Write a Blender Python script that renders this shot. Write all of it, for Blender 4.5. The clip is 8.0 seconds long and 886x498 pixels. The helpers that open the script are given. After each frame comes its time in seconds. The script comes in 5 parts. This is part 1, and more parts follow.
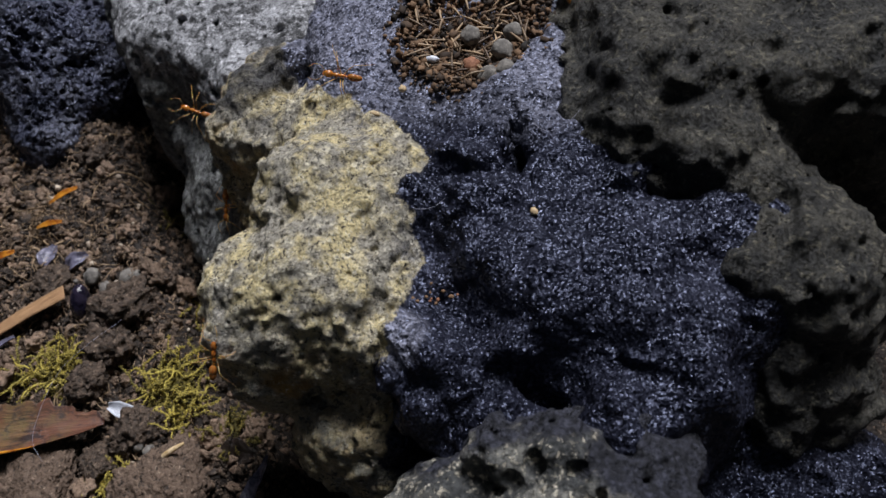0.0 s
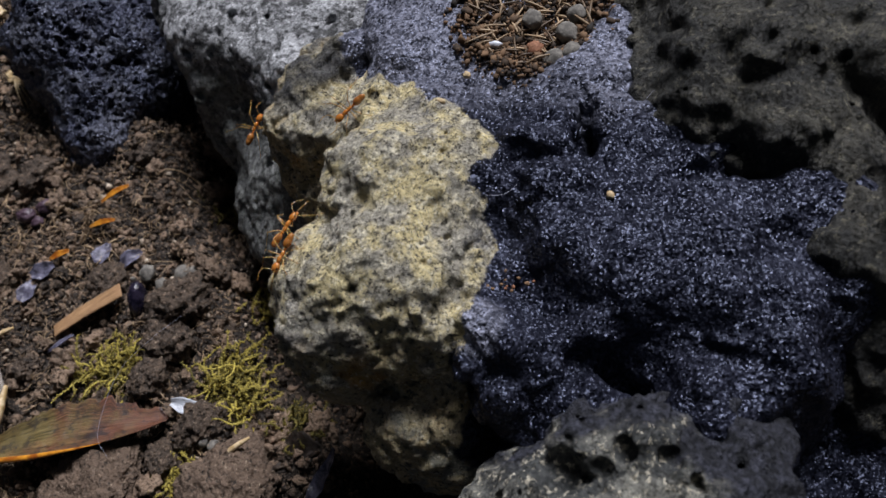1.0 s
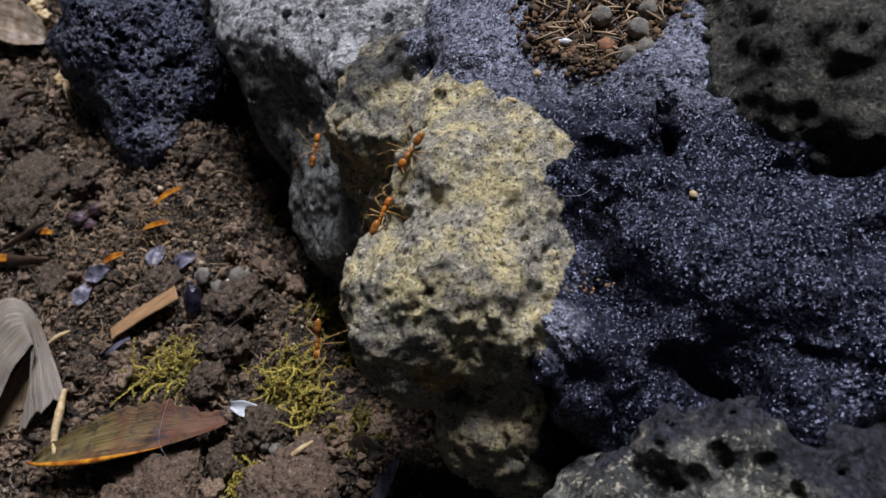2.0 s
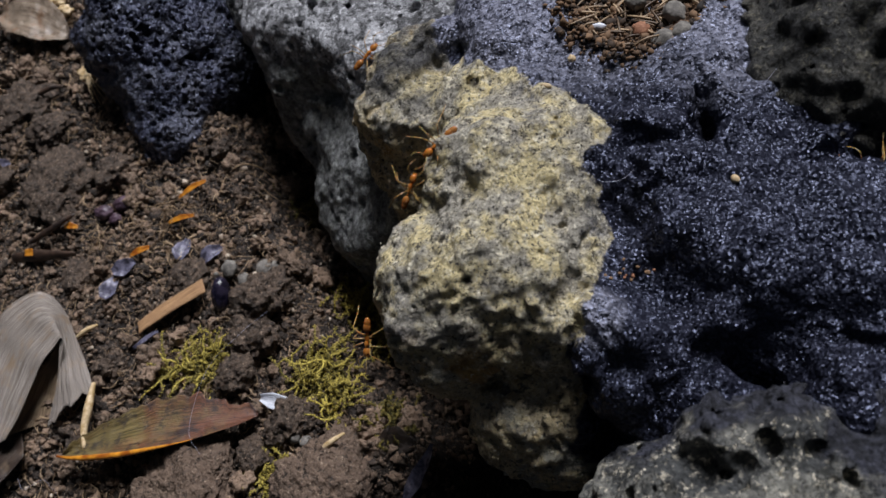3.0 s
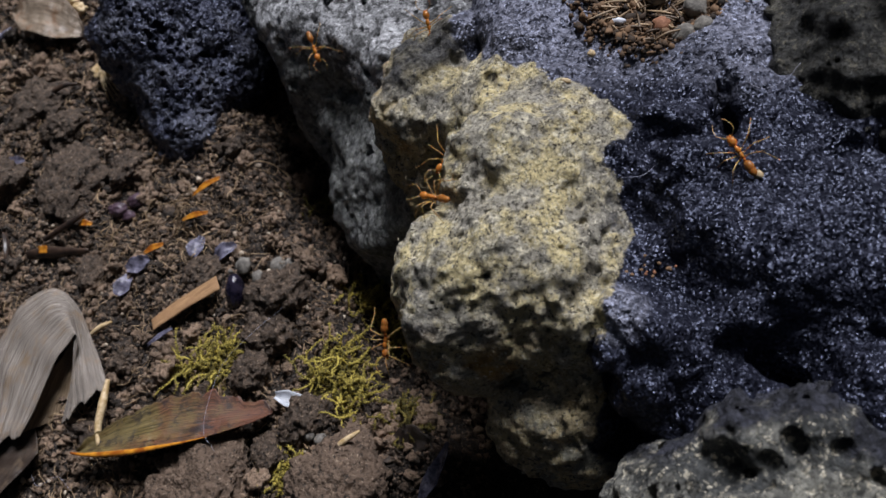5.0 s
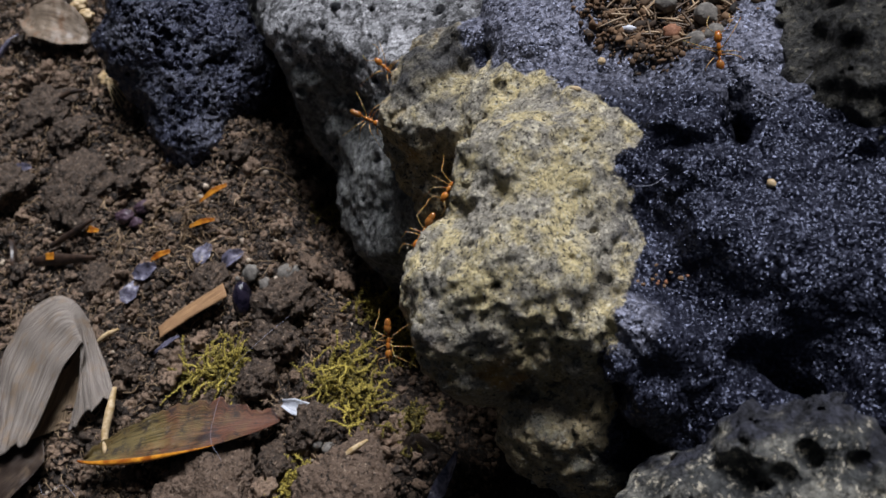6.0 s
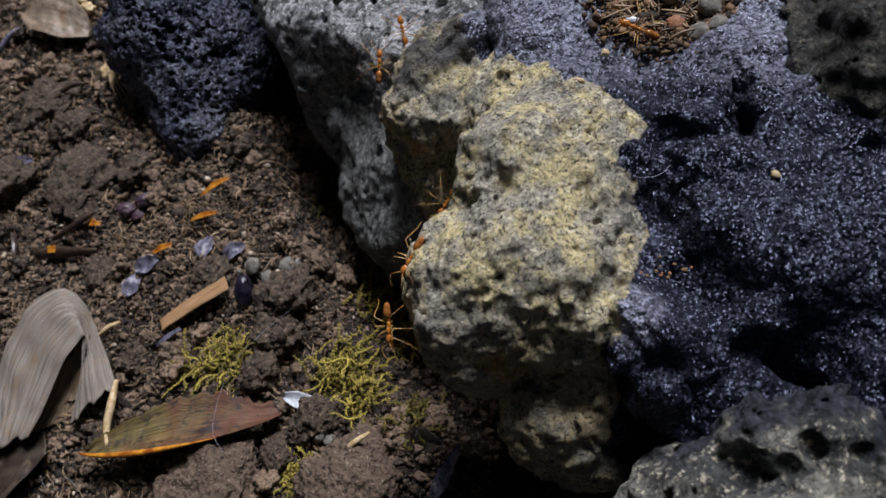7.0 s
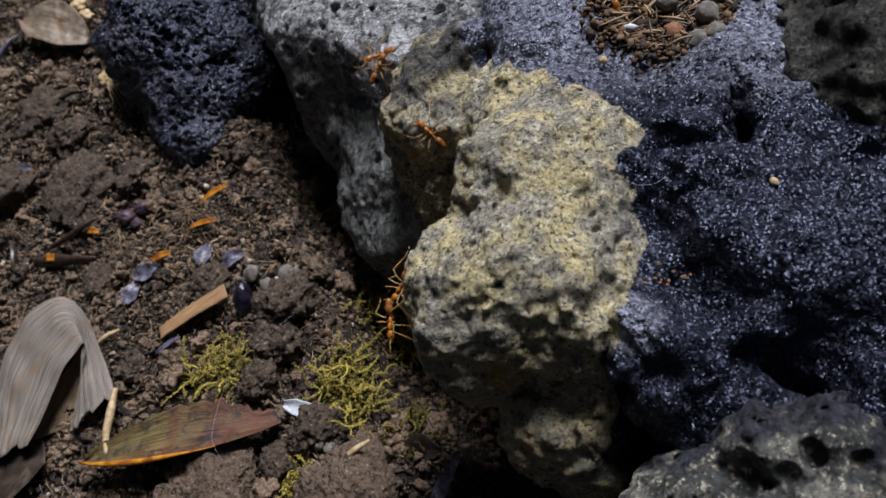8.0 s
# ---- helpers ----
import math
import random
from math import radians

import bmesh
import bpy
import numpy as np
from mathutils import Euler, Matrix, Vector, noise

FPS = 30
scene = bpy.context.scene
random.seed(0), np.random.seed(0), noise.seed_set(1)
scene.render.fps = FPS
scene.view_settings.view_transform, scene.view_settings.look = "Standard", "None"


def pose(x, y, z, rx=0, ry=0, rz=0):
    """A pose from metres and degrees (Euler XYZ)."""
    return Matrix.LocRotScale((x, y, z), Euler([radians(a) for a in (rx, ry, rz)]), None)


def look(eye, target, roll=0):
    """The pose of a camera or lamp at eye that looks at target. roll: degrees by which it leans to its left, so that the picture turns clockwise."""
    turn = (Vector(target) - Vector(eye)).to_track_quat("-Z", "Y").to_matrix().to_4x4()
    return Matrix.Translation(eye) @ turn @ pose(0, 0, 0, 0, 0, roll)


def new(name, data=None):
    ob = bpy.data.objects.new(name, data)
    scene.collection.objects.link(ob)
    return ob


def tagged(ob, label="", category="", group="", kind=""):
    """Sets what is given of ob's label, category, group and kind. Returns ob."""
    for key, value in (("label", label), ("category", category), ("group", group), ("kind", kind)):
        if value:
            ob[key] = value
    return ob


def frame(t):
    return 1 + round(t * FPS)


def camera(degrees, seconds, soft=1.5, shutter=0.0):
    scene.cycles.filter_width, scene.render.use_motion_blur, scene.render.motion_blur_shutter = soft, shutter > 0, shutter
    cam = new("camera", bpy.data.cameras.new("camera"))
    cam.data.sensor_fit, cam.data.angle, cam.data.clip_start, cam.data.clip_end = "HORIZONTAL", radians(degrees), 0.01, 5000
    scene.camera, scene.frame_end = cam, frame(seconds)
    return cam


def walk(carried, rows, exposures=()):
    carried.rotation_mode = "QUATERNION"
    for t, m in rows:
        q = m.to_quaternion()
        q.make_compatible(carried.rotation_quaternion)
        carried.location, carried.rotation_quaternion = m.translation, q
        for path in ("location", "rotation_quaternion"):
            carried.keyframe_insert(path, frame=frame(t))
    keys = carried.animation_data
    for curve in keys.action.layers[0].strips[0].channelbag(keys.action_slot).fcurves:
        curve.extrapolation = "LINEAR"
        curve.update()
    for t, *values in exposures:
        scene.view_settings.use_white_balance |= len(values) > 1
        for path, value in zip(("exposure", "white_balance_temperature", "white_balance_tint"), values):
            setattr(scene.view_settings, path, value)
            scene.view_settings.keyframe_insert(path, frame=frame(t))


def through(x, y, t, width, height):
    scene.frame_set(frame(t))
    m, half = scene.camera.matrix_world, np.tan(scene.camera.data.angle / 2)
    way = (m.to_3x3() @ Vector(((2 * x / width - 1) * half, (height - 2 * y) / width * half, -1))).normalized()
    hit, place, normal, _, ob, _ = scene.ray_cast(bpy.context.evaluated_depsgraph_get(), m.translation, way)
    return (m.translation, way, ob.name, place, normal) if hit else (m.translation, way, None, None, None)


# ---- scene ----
cam = camera(57.9, 8.0)
METRES, EYE, TILT, LEAN, TURN = 0.015, 0.0788, -61.0, 10.5, 0.0
ROWS = [
    (0.0, 0.0, 0.0, 0.0, 0.0, 0.0, -0.0),
    (0.5, -0.1246, 0.0259, -0.0148, 0.58, -0.24, 0.52),
    (1.0, -0.2911, 0.0511, -0.0356, 1.35, -0.36, 1.28),
    (1.5, -0.4508, 0.0891, -0.0151, 1.97, -0.49, 1.51),
    (2.0, -0.5994, 0.1089, -0.0005, 2.62, -0.54, 1.71),
    (3.5, -0.7512, 0.174, -0.0721, 3.65, -0.76, 2.24),
    (4.0, -0.7665, 0.1871, -0.0872, 3.79, -0.76, 2.21),
    (4.5, -0.779, 0.1759, -0.0829, 3.88, -0.75, 2.05),
    (6.0, -0.8269, 0.2045, -0.0435, 4.24, -0.33, 1.97),
    (6.5, -0.8359, 0.2036, -0.0542, 4.29, -0.39, 2.1),
    (7.0, -0.8417, 0.2114, -0.0717, 4.27, -0.55, 1.87),
    (7.5, -0.831, 0.214, -0.0544, 4.16, -0.45, 1.85),
    (8.0, -0.8376, 0.215, -0.0463, 4.23, -0.32, 2.14),
]
walk(cam, [(t, pose(0, 0, EYE, TILT, LEAN, TURN) @ pose(METRES * x, METRES * y, METRES * z, 90 + pitch, roll, yaw)) for t, x, y, z, yaw, pitch, roll in ROWS])

# ---- world, sun, exposure ----
world = bpy.data.worlds.new("sky")
scene.world = world
world.use_nodes = True
wn = world.node_tree
sky = wn.nodes.new("ShaderNodeTexSky")
sky.sky_type, sky.sun_disc = "NISHITA", False
sky.dust_density, sky.ozone_density = 4.0, 0.5
SUN_AZ, SUN_EL = 24.0, 52.0     # degrees from +y towards +x, and above the horizon
sky.sun_elevation, sky.sun_rotation = radians(SUN_EL), radians(SUN_AZ)
wn.links.new(sky.outputs[0], wn.nodes["Background"].inputs[0])
wn.nodes["Background"].inputs[1].default_value = 0.01
sun = new("sun", bpy.data.lights.new("sun", "SUN"))
sun.data.energy, sun.data.angle, sun.data.color = 5.0, radians(25), (0.905, 0.92, 1.0)
sun_dir = Vector((math.sin(radians(SUN_AZ)) * math.cos(radians(SUN_EL)), math.cos(radians(SUN_AZ)) * math.cos(radians(SUN_EL)), math.sin(radians(SUN_EL))))
sun.matrix_world = look(sun_dir * 2, (0, 0, 0))
scene.view_settings.exposure = -0.1

# the lens is stopped down, with its focus in the middle of the crack
cam.data.dof.use_dof, cam.data.dof.focus_distance, cam.data.dof.aperture_fstop = True, 0.073, 75.0

# ---- lattice noise and solid shapes, in millimetres ----
MM = 0.001
RNG = np.random.RandomState(7)
SKEW = np.array(Euler((0.61, 0.43, 0.87)).to_matrix(), np.float32)
LATTICE = RNG.rand(32, 32, 32).astype(np.float32) * 2 - 1


def vnoise(p, size, seed=0):
    """Smooth noise from -1 to 1, with lumps of about that size."""
    q = (p @ SKEW) / size + np.array([seed * 3.71, seed * 7.13, seed * 1.97], np.float32)
    i = np.floor(q).astype(np.int32)
    f = q - i
    f = f * f * (3 - 2 * f)
    a, b = i & 31, (i + 1) & 31
    fx, fy, fz = f[:, 0], f[:, 1], f[:, 2]
    def row(y, z):
        return LATTICE[a[:, 0], y, z] * (1 - fx) + LATTICE[b[:, 0], y, z] * fx
    low = row(a[:, 1], a[:, 2]) * (1 - fy) + row(b[:, 1], a[:, 2]) * fy
    high = row(a[:, 1], b[:, 2]) * (1 - fy) + row(b[:, 1], b[:, 2]) * fy
    return low * (1 - fz) + high * fz


def holes(p, cell, low, high, chance, seed=0):
    """Distance to the nearest of many scattered round holes of radius low to high."""
    rng = np.random.RandomState(seed + 50)
    jit = rng.rand(16, 16, 16, 3).astype(np.float32) * 0.6 + 0.2
    rad = (low + (high - low) * rng.rand(16, 16, 16).astype(np.float32) ** 2)
    rad[rng.rand(16, 16, 16) > chance] = -9
    q = p / cell
    base = np.floor(q - 0.5).astype(np.int32)
    best = np.full(len(p), 9.0, np.float32)
    for dx in (0, 1):
        for dy in (0, 1):
            for dz in (0, 1):
                c = base + np.array([dx, dy, dz], np.int32)
                k = c & 15
                d = q - c - jit[k[:, 0], k[:, 1], k[:, 2]]
                best = np.minimum(best, np.sqrt((d * d).sum(1)) * cell - rad[k[:, 0], k[:, 1], k[:, 2]])
    return best


def spun(p, centre, turn):
    q = p - np.array(centre, np.float32)
    if turn:
        c, s = math.cos(radians(turn)), math.sin(radians(turn))
        q = np.stack([q[..., 0] * c + q[..., 1] * s, q[..., 1] * c - q[..., 0] * s, q[..., 2]], -1)
    return q


def ball(p, centre, radii, turn=0):
    q, r = spun(p, centre, turn), np.array(radii, np.float32)
    k0 = np.sqrt(((q / r) ** 2).sum(-1))
    k1 = np.sqrt(((q / r ** 2) ** 2).sum(-1)) + 1e-6
    return k0 * (k0 - 1) / k1


def block(p, centre, half, edge, turn=0):
    q = np.abs(spun(p, centre, turn)) - (np.array(half, np.float32) - edge)
    return np.sqrt((np.maximum(q, 0) ** 2).sum(-1)) + np.minimum(q.max(-1), 0) - edge


def blend(a, b, k):
    h = np.clip(0.5 + 0.5 * (b - a) / k, 0, 1)
    return b * (1 - h) + a * h - k * h * (1 - h)


def solid(name, low, high, step, shape, finish, reach=1.9):
    """A mesh of the surface where shape(), refined near it by finish(), is zero."""
    m = [int(math.ceil((high[i] - low[i]) / step / 3)) + 1 for i in range(3)]
    coarse = [low[i] + step * 3 * np.arange(m[i], dtype=np.float32) for i in range(3)]
    f = shape(np.stack(np.meshgrid(*coarse, indexing="ij"), -1)).astype(np.float32)
    for axis in range(3):
        f = np.moveaxis(f, axis, 0)
        a, b = f[:-1], f[1:]
        mid = np.stack([a, a * (2 / 3) + b / 3, a / 3 + b * (2 / 3)], 1).reshape(-1, *f.shape[1:])
        f = np.moveaxis(np.concatenate([mid, f[-1:]]), 0, axis)
    f = np.ascontiguousarray(f)
    n = list(f.shape)
    near = np.nonzero(np.abs(f) < reach)
    pts = np.stack([low[k] + step * near[k].astype(np.float32) for k in range(3)], -1)
    f[near] = finish(pts, f[near])
    inside = f < 0
    cells = np.zeros([m - 1 for m in n], np.int8)
    corners = [(a, b, c) for a in (0, 1) for b in (0, 1) for c in (0, 1)]
    for a, b, c in corners:
        cells += inside[a:n[0] - 1 + a, b:n[1] - 1 + b, c:n[2] - 1 + c]
    active = np.nonzero((cells > 0) & (cells < 8))
    ids = np.full(cells.shape, -1, np.int32)
    ids[active] = np.arange(len(active[0]))
    val = {k: f[active[0] + k[0], active[1] + k[1], active[2] + k[2]] for k in corners}
    total, count = np.zeros((len(active[0]), 3), np.float32), np.zeros(len(active[0]), np.float32)
    for k in corners:
        for axis in range(3):
            if k[axis] == 0:
                m = list(k)
                m[axis] = 1
                u, v = val[k], val[tuple(m)]
                cross = (u < 0) != (v < 0)
                t = np.where(cross, u / np.where(cross, u - v, 1), 0)
                at = np.tile(np.array(k, np.float32), (len(t), 1))
                at[:, axis] = t
                total += at * cross[:, None]
                count += cross
    verts = (np.stack(active, -1) + total / count[:, None]) * step + np.array(low, np.float32)
    quads = []
    for axis in range(3):
        o = [k for k in range(3) if k != axis]
        a = [slice(1, n[k] - 1) for k in range(3)]
        a[axis] = slice(0, n[axis] - 1)
        b = list(a)
        b[axis] = slice(1, n[axis])
        fa, fb = inside[tuple(a)], inside[tuple(b)]
        edge = np.nonzero(fa != fb)
        flip = fa[edge]
        pos = list(edge)
        pos[o[0]], pos[o[1]] = pos[o[0]] + 1, pos[o[1]] + 1
        ring = []
        for d0, d1 in ((0, 0), (1, 0), (1, 1), (0, 1)):
            c = list(pos)
            c[o[0]], c[o[1]] = c[o[0]] - d0, c[o[1]] - d1
            ring.append(ids[c[0], c[1], c[2]])
        q = np.stack(ring, -1)
        if axis == 1:
            flip = ~flip
        q[~flip] = q[~flip][:, ::-1]
        quads.append(q)
    quads = np.concatenate(quads)
    quads = quads[(quads >= 0).all(1)]
    return mesh_of(name, verts, quads)


def mesh_of(name, verts, quads, smooth=True):
    """A mesh from arrays of millimetres and of quads."""
    me = bpy.data.meshes.new(name)
    me.vertices.add(len(verts))
    me.vertices.foreach_set("co", (np.asarray(verts, np.float32) * MM).ravel())
    k = quads.shape[1]
    me.loops.add(quads.size)
    me.loops.foreach_set("vertex_index", quads.astype(np.int32).ravel())
    me.polygons.add(len(quads))
    me.polygons.foreach_set("loop_start", np.arange(0, quads.size, k, dtype=np.int32))
    me.update(calc_edges=True)
    me.validate()
    if smooth:
        me.polygons.foreach_set("use_smooth", np.ones(len(me.polygons), bool))
    return me


def mask(me, name, values):
    a = me.attributes.new(name, "FLOAT", "POINT")
    a.data.foreach_set("value", np.clip(values, 0, 1).astype(np.float32))


def points(me):
    co = np.empty(len(me.vertices) * 3, np.float32)
    me.vertices.foreach_get("co", co)
    return co.reshape(-1, 3) / MM



# ---- materials ----
class Nodes:
    """Short hand for one node material."""

    def __init__(self, name):
        self.m = bpy.data.materials.new(name)
        self.m.use_nodes = True
        self.t = self.m.node_tree
        self.b = self.t.nodes["Principled BSDF"]
        self.co = self.add("ShaderNodeTexCoord").outputs["Object"]

    def add(self, kind, **ins):
        n = self.t.nodes.new(kind)
        for k, v in ins.items():
            self.put(n.inputs[k.replace("_", " ")], v)
        return n

    def put(self, socket, v):
        if isinstance(v, bpy.types.NodeSocket):
            self.t.links.new(v, socket)
        elif isinstance(v, tuple) and len(v) == 3 and socket.type == "RGBA":
            socket.default_value = (*v, 1)
        else:
            socket.default_value = v

    def noise(self, mm, detail=5.0, rough=0.6, stretch=None, warp=0.0):
        co = self.co
        if stretch:
            co = self.add("ShaderNodeMapping", Vector=co, Scale=stretch).outputs[0]
        return self.add("ShaderNodeTexNoise", Vector=co, Scale=1000.0 / mm, Detail=detail, Roughness=rough, Distortion=warp).outputs[0]

    def cells(self, mm, feature="F1", out=0):
        v = self.add("ShaderNodeTexVoronoi", Vector=self.co, Scale=1000.0 / mm)
        v.feature = feature
        return v.outputs[out]

    def ramp(self, fac, a, b):
        """0 below a, 1 above b."""
        r = self.add("ShaderNodeMapRange", Value=fac)
        r.interpolation_type = "SMOOTHSTEP"
        r.inputs["From Min"].default_value, r.inputs["From Max"].default_value = a, b
        return r.outputs[0]

    def scale(self, fac, low, high):
        r = self.add("ShaderNodeMapRange", Value=fac)
        r.inputs["To Min"].default_value, r.inputs["To Max"].default_value = low, high
        return r.outputs[0]

    def math(self, op, a, b):
        n = self.add("ShaderNodeMath")
        n.operation = op
        self.put(n.inputs[0], a)
        self.put(n.inputs[1], b)
        return n.outputs[0]

    def mix(self, fac, a, b):
        n = self.t.nodes.new("ShaderNodeMix")
        n.data_type = "RGBA"
        self.put(n.inputs[0], fac)
        self.put(n.inputs[6], a)
        self.put(n.inputs[7], b)
        return n.outputs[2]

    def attr(self, name):
        n = self.add("ShaderNodeAttribute")
        n.attribute_name = name
        return n.outputs["Fac"]

    def island(self):
        return self.add("ShaderNodeNewGeometry").outputs["Random Per Island"]

    def bump(self, height, mm, strength=1.0, under=None):
        n = self.add("ShaderNodeBump", Height=height, Distance=mm * 0.001, Strength=strength)
        if under:
            self.t.links.new(under, n.inputs["Normal"])
        return n.outputs[0]

    def facets(self, mm, amount, under=None):
        """Small crystal faces, each turned its own way."""
        v = self.add("ShaderNodeTexVoronoi", Vector=self.co, Scale=1000.0 / mm)
        off = self.add("ShaderNodeVectorMath")
        off.operation = "MULTIPLY_ADD"
        self.put(off.inputs[0], v.outputs["Color"])
        off.inputs[1].default_value, off.inputs[2].default_value = (amount,) * 3, (-amount / 2,) * 3
        s = self.add("ShaderNodeVectorMath")
        self.put(s.inputs[0], off.outputs[0])
        self.put(s.inputs[1], under if under else self.add("ShaderNodeNewGeometry").outputs["Normal"])
        u = self.add("ShaderNodeVectorMath")
        u.operation = "NORMALIZE"
        self.put(u.inputs[0], s.outputs[0])
        return u.outputs[0]

    def blend_normal(self, fac, a, b):
        n = self.t.nodes.new("ShaderNodeMix")
        n.data_type = "VECTOR"
        self.put(n.inputs[0], fac)
        self.put(n.inputs[4], a)
        self.put(n.inputs[5], b)
        return n.outputs[1]

    def done(self, color, rough, normal=None, **more):
        self.put(self.b.inputs["Base Color"], color)
        self.put(self.b.inputs["Roughness"], rough)
        if normal:
            self.put(self.b.inputs["Normal"], normal)
        for k, v in more.items():
            self.put(self.b.inputs[k.replace("_", " ")], v)
        return self.m


def basalt_layer(n, pale=0.57):
    """Dark glassy lava: colour, roughness."""
    col = n.mix(n.ramp(n.noise(5), 0.35, 0.7), (0.005, 0.0055, 0.01), (0.018, 0.0192, 0.03))
    col = n.mix(n.ramp(n.noise(0.6, 3, 0.65), pale, pale + 0.11), col, (0.06, 0.063, 0.092))
    rough = n.scale(n.noise(0.9, 4), 0.2, 0.46)
    nor = n.bump(n.noise(0.5, 2, 0.6), 0.3, 1.0)
    n.put(n.b.inputs["Specular Tint"], (0.64, 0.71, 1.0))
    return col, rough, n.facets(0.18, 1.15, nor)


def lichen_rock_mat():
    n = Nodes("lichen_rock")
    dark, rough, glassy = basalt_layer(n)
    crust = n.mix(n.ramp(n.noise(3.2, 6, 0.65), 0.42, 0.6), (0.4, 0.365, 0.29), (0.78, 0.65, 0.34))
    crust = n.mix(n.ramp(n.noise(1.1, 6, 0.7), 0.52, 0.66), crust, (0.82, 0.745, 0.55))
    crust = n.mix(n.ramp(n.noise(0.5, 5, 0.75, warp=0.4), 0.53, 0.62), crust, (0.1, 0.085, 0.055))
    crust = n.mix(n.math("MULTIPLY", n.ramp(n.noise(5, 6, 0.65), 0.56, 0.68), 0.75), crust, n.mix(n.ramp(n.noise(0.9, 4, 0.7), 0.4, 0.6), (0.065, 0.064, 0.068), (0.26, 0.255, 0.26)))
    # brown crust, lightened so that fill light sits in its colour
    brown = n.mix(n.ramp(n.noise(2.0, 6, 0.7), 0.4, 0.65), (0.36, 0.285, 0.16), (0.78, 0.62, 0.34))
    brown = n.mix(n.ramp(n.noise(4.5, 5, 0.65), 0.52, 0.62), brown, (0.3, 0.29, 0.24))
    brown = n.mix(n.ramp(n.noise(0.75, 5, 0.75), 0.53, 0.6), brown, (0.07, 0.065, 0.05))
    brown = n.mix(n.ramp(n.noise(7, 4, 0.6), 0.56, 0.68), brown, (0.5, 0.27, 0.05))
    crust = n.mix(n.attr("rust_fill"), crust, brown)
    crust = n.mix(n.attr("grey"), crust, n.mix(n.ramp(n.noise(0.8, 4, 0.7), 0.4, 0.62), (0.012, 0.012, 0.013), (0.075, 0.076, 0.078)))
    # pale dust, with the bright glints of the upper flat put into its colour
    glint_dust = n.mix(n.ramp(n.noise(0.5, 4, 0.7), 0.4, 0.6), (0.06, 0.062, 0.08), (0.27, 0.275, 0.34))
    dark = n.mix(n.attr("glint_dust"), dark, glint_dust)
    edge = n.ramp(n.math("ADD", n.attr("lichen"), n.math("MULTIPLY", n.math("SUBTRACT", n.noise(1.6, 6, 0.7), 0.5), 0.9)), 0.4, 0.6)
    col = n.mix(edge, dark, crust)
    rough = n.math("MAXIMUM", rough, n.math("MULTIPLY", edge, 0.85))
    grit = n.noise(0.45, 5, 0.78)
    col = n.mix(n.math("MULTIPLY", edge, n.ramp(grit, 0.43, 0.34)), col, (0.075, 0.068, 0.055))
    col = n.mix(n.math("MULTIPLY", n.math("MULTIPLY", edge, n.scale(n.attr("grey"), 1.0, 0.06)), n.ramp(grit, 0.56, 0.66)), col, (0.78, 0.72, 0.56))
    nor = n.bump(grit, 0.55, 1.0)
    nor = n.facets(0.2, 0.75, nor)
    return n.done(col, rough, n.blend_normal(edge, glassy, nor))


def basalt_mat(name="basalt"):
    n = Nodes(name)
    col, rough, nor = basalt_layer(n, 0.48)
    col = n.mix(n.math("MULTIPLY", n.ramp(n.noise(4, 5, 0.7), 0.45, 0.65), 0.6), col, (0.11, 0.112, 0.13))
    return n.done(col, rough, nor)


def grey_mat(name, low, high, spot, light, pale=(0.42, 0.42, 0.38), blotch=0.0, broken_shade=False, lava=False):
    n = Nodes(name)
    col = n.mix(n.ramp(n.noise(6, 5), 0.38, 0.65), low, high)
    col = n.mix(n.ramp(n.noise(0.9, 5, 0.7), 0.5, 0.66), col, spot)
    col = n.mix(n.math("MULTIPLY", n.ramp(n.noise(0.6, 4, 0.7), 0.54, 0.64), light), col, pale)
    col = n.mix(n.math("MULTIPLY", n.ramp(n.noise(1.9, 6, 0.7), 0.5, 0.58), blotch), col, spot)
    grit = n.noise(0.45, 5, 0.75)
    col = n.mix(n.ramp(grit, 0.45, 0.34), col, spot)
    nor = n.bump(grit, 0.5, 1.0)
    if broken_shade:
        # darker, greener broken face; part of its shade is put into this colour
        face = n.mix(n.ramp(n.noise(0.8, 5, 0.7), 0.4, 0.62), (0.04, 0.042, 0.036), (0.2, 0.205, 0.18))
        col = n.mix(n.math("MULTIPLY", n.attr("broken_shade"), 0.75), col, face)
    if lava:
        col = n.mix(n.attr("lava"), col, n.mix(n.ramp(n.noise(0.7, 4, 0.7), 0.42, 0.66), (0.007, 0.0075, 0.012), (0.05, 0.052, 0.072)))
    return n.done(col, n.scale(n.noise(0.6, 3), 0.4, 0.9), n.facets(0.22, 0.8, nor))


def soil_mat(name="soil", dark=(0.02, 0.013, 0.0085), light=(0.31, 0.21, 0.14)):
    n = Nodes(name)
    tone = n.math("ADD", n.math("MULTIPLY", n.island(), 0.62), n.math("MULTIPLY", n.noise(1.1, 7, 0.75), 0.62))
    col = n.mix(n.ramp(tone, 0.3, 0.95), dark, light)
    col = n.mix(n.ramp(n.noise(0.5, 4, 0.75), 0.6, 0.68), col, (0.42, 0.32, 0.23))
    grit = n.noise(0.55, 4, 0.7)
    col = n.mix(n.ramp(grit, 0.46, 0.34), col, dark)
    col = n.mix(n.math("MULTIPLY", n.ramp(n.noise(0.45, 3, 0.7), 0.58, 0.68), 0.6), col, (0.3, 0.205, 0.14))
    nor = n.facets(0.26, 0.8, n.bump(grit, 0.6, 1.0))
    return n.done(col, n.scale(n.noise(0.4, 3), 0.4, 0.95), nor)


